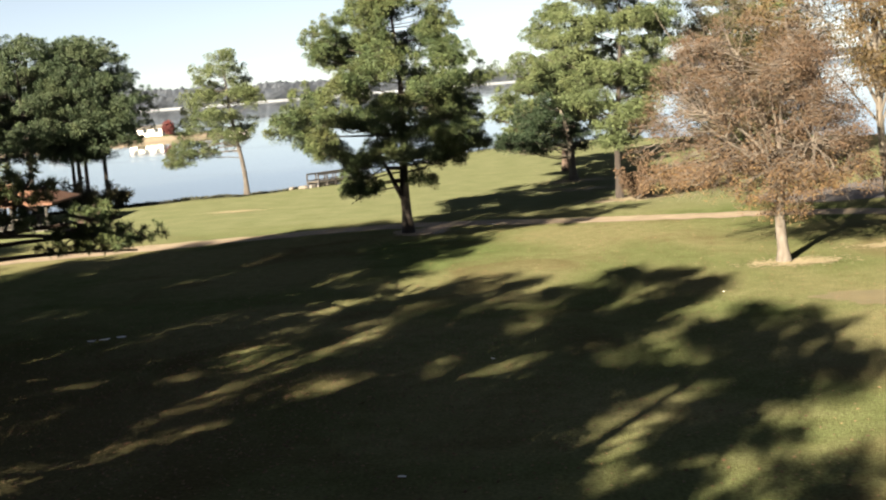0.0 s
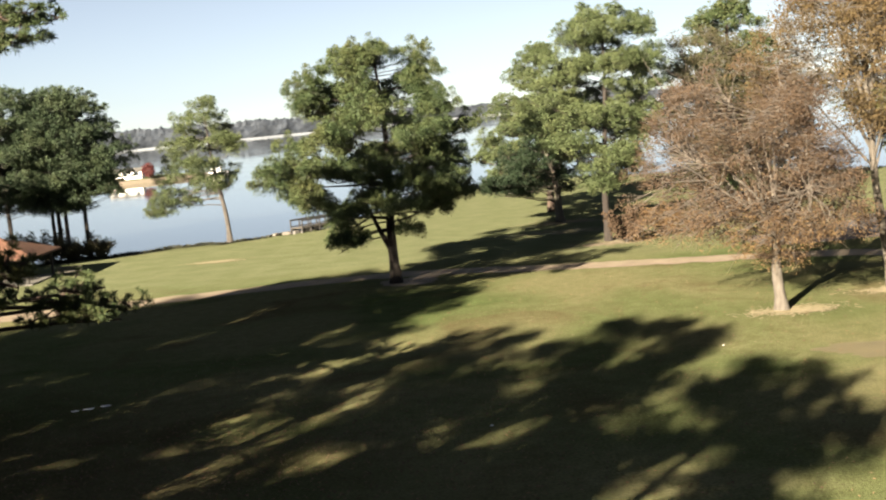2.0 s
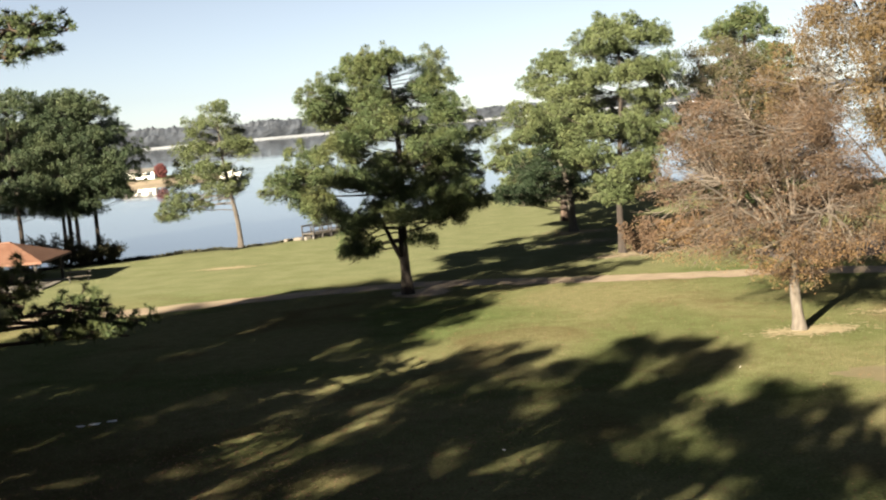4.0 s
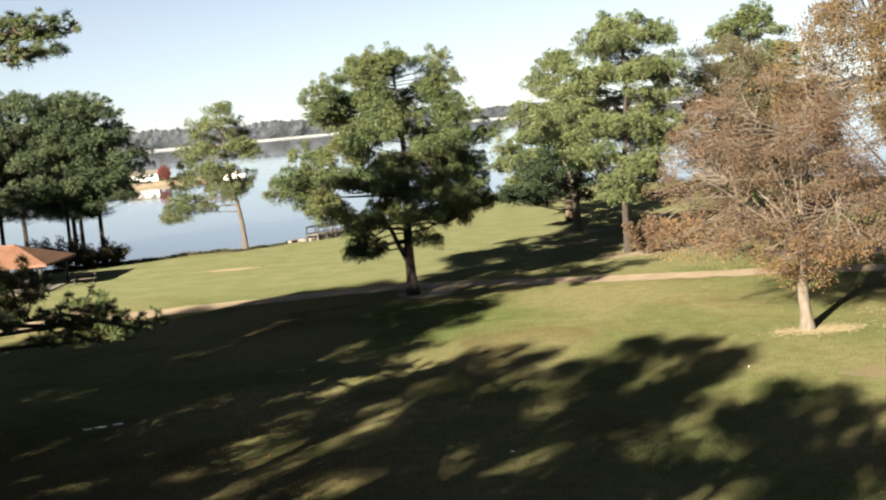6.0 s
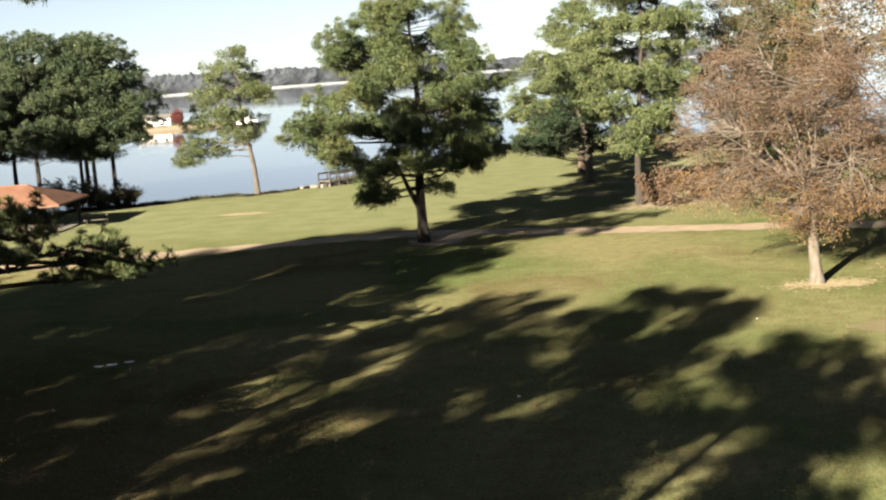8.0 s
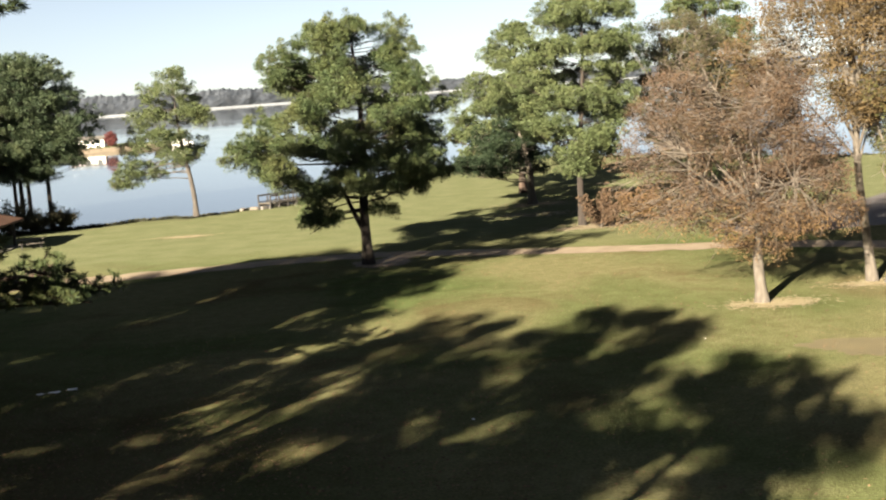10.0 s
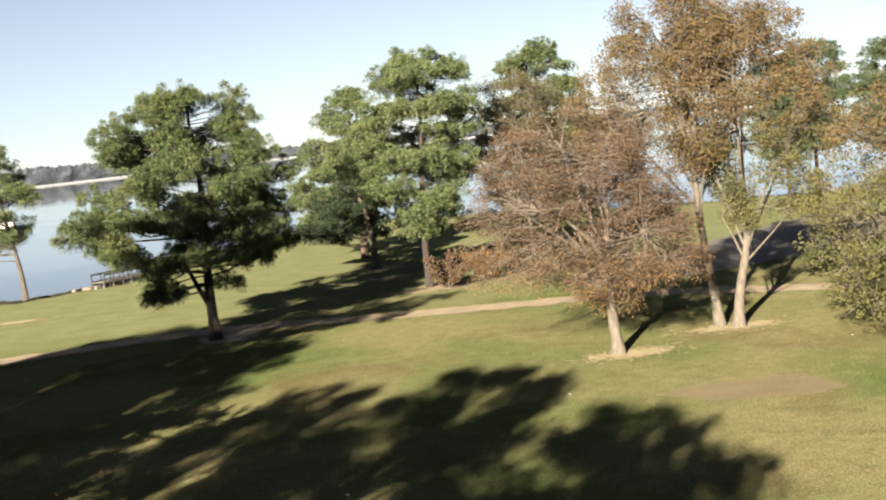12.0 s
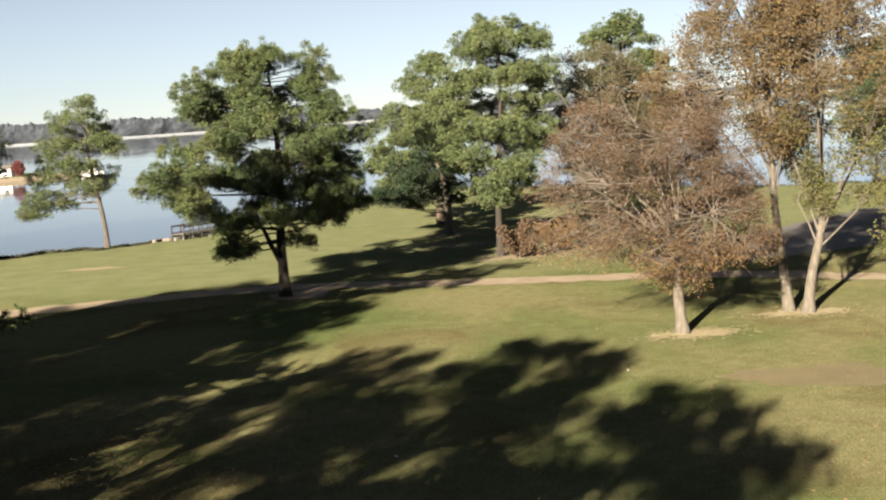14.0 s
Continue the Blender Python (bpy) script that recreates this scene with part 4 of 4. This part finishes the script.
shrub(12.7, 84.7, 2.3, 2.4, RED_LEAF, 1, "low russet shrub beside a pine trunk")
shrub(15.8, 86.6, 2.2, 2.6, AMBER_LEAF, 2, "low amber shrub on the lawn")
shrub(18.4, 89.5, 1.7, 1.8, SHRUB_LEAF, 3, "dull green shrub on the lawn")
for i, (x, y, r, h) in enumerate(((-35.5, 108.5, 1.6, 1.8), (-33.6, 109.6, 1.2, 1.3), (-38.5, 107.0, 1.8, 2.0), (-34.6, 106.6, 2.2, 2.9), (-32.6, 108.2, 1.9, 2.4), (-36.6, 105.8, 2.3, 3.1), (-31.0, 109.8, 1.4, 1.6))):
    shrub(x, y, r, h, SHRUB_LEAF, 10 + i, "dark undergrowth shrub at the foot of the grove")
for i, (x, y, r, h) in enumerate(((-89, 294, 2.2, 1.6), (-93.5, 295.5, 2.4, 1.9), (-79, 292.5, 2.0, 1.0), (-98, 296, 2.4, 1.8))):
    shrub(x, y, r, h, SHRUB_LEAF, 20 + i, "clipped dark shrub in front of a white house", 0.2)


# ---- pavilion ----
def pavilion(x, y, spin):
    w, d, eave, ridge = 15.0, 7.0, 2.0, 3.5
    p = thing("picnic_pavilion", "open picnic pavilion with an orange-brown hipped roof", "pavilion")
    p.matrix_basis = pose(x, y, 0, 0, 0, spin)
    part("floor_slab", box(w - 0.6, d - 0.6, 0.1), CONCRETE, p)
    lo = [(-w / 2, -d / 2), (w / 2, -d / 2), (w / 2, d / 2), (-w / 2, d / 2)]
    bm = bmesh.new()
    a = [bm.verts.new((px, py, eave + 0.16)) for px, py in lo]
    b = [bm.verts.new((px, py, eave)) for px, py in lo]
    r = [bm.verts.new((-w / 2 + 3.4, 0, ridge)), bm.verts.new((w / 2 - 3.4, 0, ridge))]
    for f in ((a[0], a[1], r[1], r[0]), (a[1], a[2], r[1]), (a[2], a[3], r[0], r[1]), (a[3], a[0], r[0]), tuple(reversed(b))):
        bm.faces.new(f)
    for i in range(4):
        bm.faces.new((b[i], b[(i + 1) % 4], a[(i + 1) % 4], a[i]))
    roof = part("roof", bm, TERRACOTTA, p)
    part("ridge_cap", box(w - 6.8, 0.3, 0.1, pose(0, 0, ridge - 0.04)), TERRACOTTA, roof)
    for i in range(6):
        for sy_ in (-1, 1):
            post = part("post", box(0.2, 0.2, eave - 0.1, pose(-w / 2 + 0.7 + i * (w - 1.4) / 5, sy_ * (d / 2 - 0.6), 0.1)), DARK_WOOD, p)
    return p


def picnic_table(m):
    tb = thing("picnic_table", "dark timber picnic table with attached benches", "picnic table", "tables under the pavilion")
    tb.matrix_basis = m
    part("tabletop", box(1.9, 0.75, 0.06, pose(0, 0, 0.7)), GREY_WOOD, tb)
    for s_ in (-1, 1):
        part("bench", box(1.9, 0.28, 0.05, pose(0, 0.68 * s_, 0.42)), GREY_WOOD, tb)
        part("leg", box(0.09, 1.5, 0.08, pose(0.7 * s_, 0, 0.36)), DARK_WOOD, tb)
        for q in (-1, 1):
            part("leg", box(0.09, 0.09, 0.72, pose(0.7 * s_, 0.35 * q, 0.0, 18 * q)), DARK_WOOD, tb)
    return tb


PAV = (-38.2, 94.6, 0)
pavilion(*PAV)
tab = picnic_table(pose(PAV[0] + 4.5, PAV[1] - 1.5, 0.1))
for dx, dy in ((1.2, -1.6), (-2.2, -1.4), (4.4, 1.6), (1.0, 1.5), (-2.4, 1.6), (-5.4, -1.5)):
    copy_thing(tab, pose(PAV[0] + dx, PAV[1] + dy, 0.1))
copy_thing(tab, pose(-29.5, 95.5, 0.0, 0, 0, 20))


# ---- piers at the water's edge ----
def pier(x0, y0, x1, y1, label, rail_mat, deck=0.0, rail=1.0, width=1.8, footing=None):
    ln = math.hypot(x1 - x0, y1 - y0)
    p = thing("fishing_pier", label, "pier")
    p.matrix_basis = pose(x0, y0, deck, 0, 0, math.degrees(math.atan2(y1 - y0, x1 - x0)))
    for s_ in (-1, 1):
        part("beam", box(ln, 0.14, 0.24, pose(ln / 2, s_ * (width / 2 - 0.15), -0.29)), DARK_WOOD, p)
    n = int(ln / 0.16)
    plank = None
    for i in range(n):
        if plank is None:
            plank = part("plank", box(0.145, width, 0.045, pose(0, 0, -0.045), 0.008), GREY_WOOD, p)
            plank.location.x = 0.08
        else:
            q = new("plank", plank.data)
            q.parent = p
            q.location.x = 0.08 + i * 0.16
    k = max(3, int(ln / 1.0) + 1)
    for s_ in (-1, 1):
        for i in range(k):
            part("post", box(0.12, 0.12, rail + 1.9, pose(i * (ln - 0.12) / (k - 1) + 0.06, s_ * (width / 2 - 0.05), -1.9)), DARK_WOOD, p)
        for h, thick in ((0.05, 0.1), (rail - 0.05, 0.16)):
            part("rail", box(ln, 0.1, thick, pose(ln / 2, s_ * (width / 2 - 0.05), h)), rail_mat, p)
        if footing:
            for i in range(3):
                part("footing", box(0.5, 0.36, 1.3, pose(0.4 + i * (ln - 0.8) / 2, s_ * (width / 2 - 0.3), -1.6), 0.03), footing, p, "pale concrete footing")
    return p


pier(-14.1, 115.6, -9.6, 120.4, "dark timber fishing pier with railings on pale footings", DARK_WOOD, 0.42, 0.68, footing=CONCRETE)
pier(-4.9, 140.5, -0.5, 149.0, "pale timber walkway with railings along the shore", CONCRETE, -0.1)

# ---- small things ----
rng = np.random.default_rng(77)


def stone(x, y, r, seed):
    g = np.random.default_rng(seed)
    bm = bmesh.new()
    bmesh.ops.create_icosphere(bm, subdivisions=2, radius=r)
    for v in bm.verts:
        v.co *= 1 + g.normal(0, 0.09)
        v.co.z *= 0.65
    me = bpy.data.meshes.new("rock")
    bm.to_mesh(me)
    bm.free()
    me.materials.append(ROCK)
    ob = tagged(new("rock", me), "pale rounded rock on the lake bank", "rock", "rocks by the pier")
    ob.matrix_basis = pose(x, y, float(ground_z(x, y)) + r * 0.35, 0, 0, seed * 40)
    return ob


for i in range(9):
    x = -16.6 + 0.5 * i + rng.normal(0, 0.2)
    stone(x, float(shore_y(x)) - 1.2 + rng.normal(0, 0.35), rng.uniform(0.22, 0.42), i)


def scrap(x, y, r, seed):
    g = np.random.default_rng(seed)
    n = 9
    ring = [(r * g.uniform(0.6, 1.1) * math.cos(6.283 * i / n), r * 0.7 * g.uniform(0.6, 1.1) * math.sin(6.283 * i / n), g.uniform(0.01, 0.05)) for i in range(n)]
    ob = link_mesh("paper_scrap", [(0, 0, 0.06)] + ring, [(0, 1 + i, 1 + (i + 1) % n) for i in range(n)], WHITE)
    ob.matrix_basis = pose(x, y, 0.005)
    return tagged(ob, "crumpled white scrap lying on the lawn", "litter", "scraps on the lawn")


for i, (x, y, r) in enumerate(((11.3, 48.5, 0.035), (-0.6, 27.9, 0.14), (-13.6, 47.2, 0.3), (-13.0, 47.5, 0.24), (-14.1, 47.0, 0.2), (1.8, 39.5, 0.07), (25.0, 52.0, 0.04))):
    scrap(x, y, r, i)


def fallen_leaves():
    n = 16000
    x = np.concatenate([rng.normal(-8, 7, n // 2), rng.uniform(-25, 28, n // 2)])
    y = np.concatenate([rng.normal(38, 8, n // 2), rng.uniform(20, 74, n // 2)])
    a = rng.uniform(0, 6.283, n)
    r = rng.uniform(0.03, 0.07, n)
    q = np.zeros((n, 4, 3))
    for k in range(4):
        q[:, k, 0] = x + r * np.cos(a + k * 1.571) * (1.0 if k % 2 else 0.6)
        q[:, k, 1] = y + r * np.sin(a + k * 1.571) * (1.0 if k % 2 else 0.6)
        q[:, k, 2] = 0.02 + rng.uniform(-0.008, 0.03, n)
    return tagged(quads_mesh("fallen_leaves", q, LITTER), "scattered brown fallen leaves on the grass", "leaves", kind="stuff")


def straw_litter():
    """Pale pine straw and dead grass strewn round the trunks."""
    spots = ((15.9, 54.6, 0.95, 0.5), (21.9, 57.6, 1.1, 0.5), (10.0, 102.4, 1.8, 1.2), (12.6, 85.6, 2.0, 1.2), (-17.9, 96.2, 0.9, 0.35), (10, 95, 2.2, 1.0))
    k = 900
    n = k * len(spots)
    x = np.concatenate([rng.normal(a, c, k) for a, b, c, d in spots])
    y = np.concatenate([rng.normal(b, d, k) for a, b, c, d in spots])
    a = rng.uniform(0, 6.283, n)
    r, w = rng.uniform(0.06, 0.16, n), rng.uniform(0.015, 0.05, n)
    q = np.zeros((n, 4, 3))
    for i, (u, v) in enumerate(((-1, -1), (1, -1), (1, 1), (-1, 1))):
        q[:, i, 0] = x + u * r * np.cos(a) - v * w * np.sin(a)
        q[:, i, 1] = y + u * r * np.sin(a) + v * w * np.cos(a)
        q[:, i, 2] = 0.022 + rng.uniform(0, 0.012, n)
    return tagged(quads_mesh("straw_litter", q, STRAW), "pale pine straw strewn round the tree trunks", "straw", kind="stuff")


straw_litter()


def shore_growth():
    n = 34000
    x = np.concatenate([rng.uniform(-75, 60, 24000), rng.uniform(-40, -16, 10000)])
    y = shore_y(x) + 0.8 * np.sin(x * 0.7) + 0.5 * np.sin(x * 1.9 + 1) - rng.uniform(-0.3, 1.3, n)
    base = np.stack([x, y, ground_z(x, y) - 0.05], 1)
    h = rng.uniform(0.12, 0.42, n) * np.interp(x, [-30, -18], [1.15, 0.8])
    a = rng.uniform(0, 3.14, n)
    side_ = np.stack([np.cos(a), np.sin(a), 0 * a], 1) * 0.05
    tip = base + np.stack([rng.normal(0, 0.12, n), rng.normal(0, 0.12, n), h], 1)
    return tagged(quads_mesh("shore_growth", np.stack([base - side_, base + side_, tip + side_ * 0.6, tip - side_ * 0.6], 1), WEED),
                  "dark weeds and reeds along the lake bank", "reeds", kind="stuff")


fallen_leaves()
shore_growth()
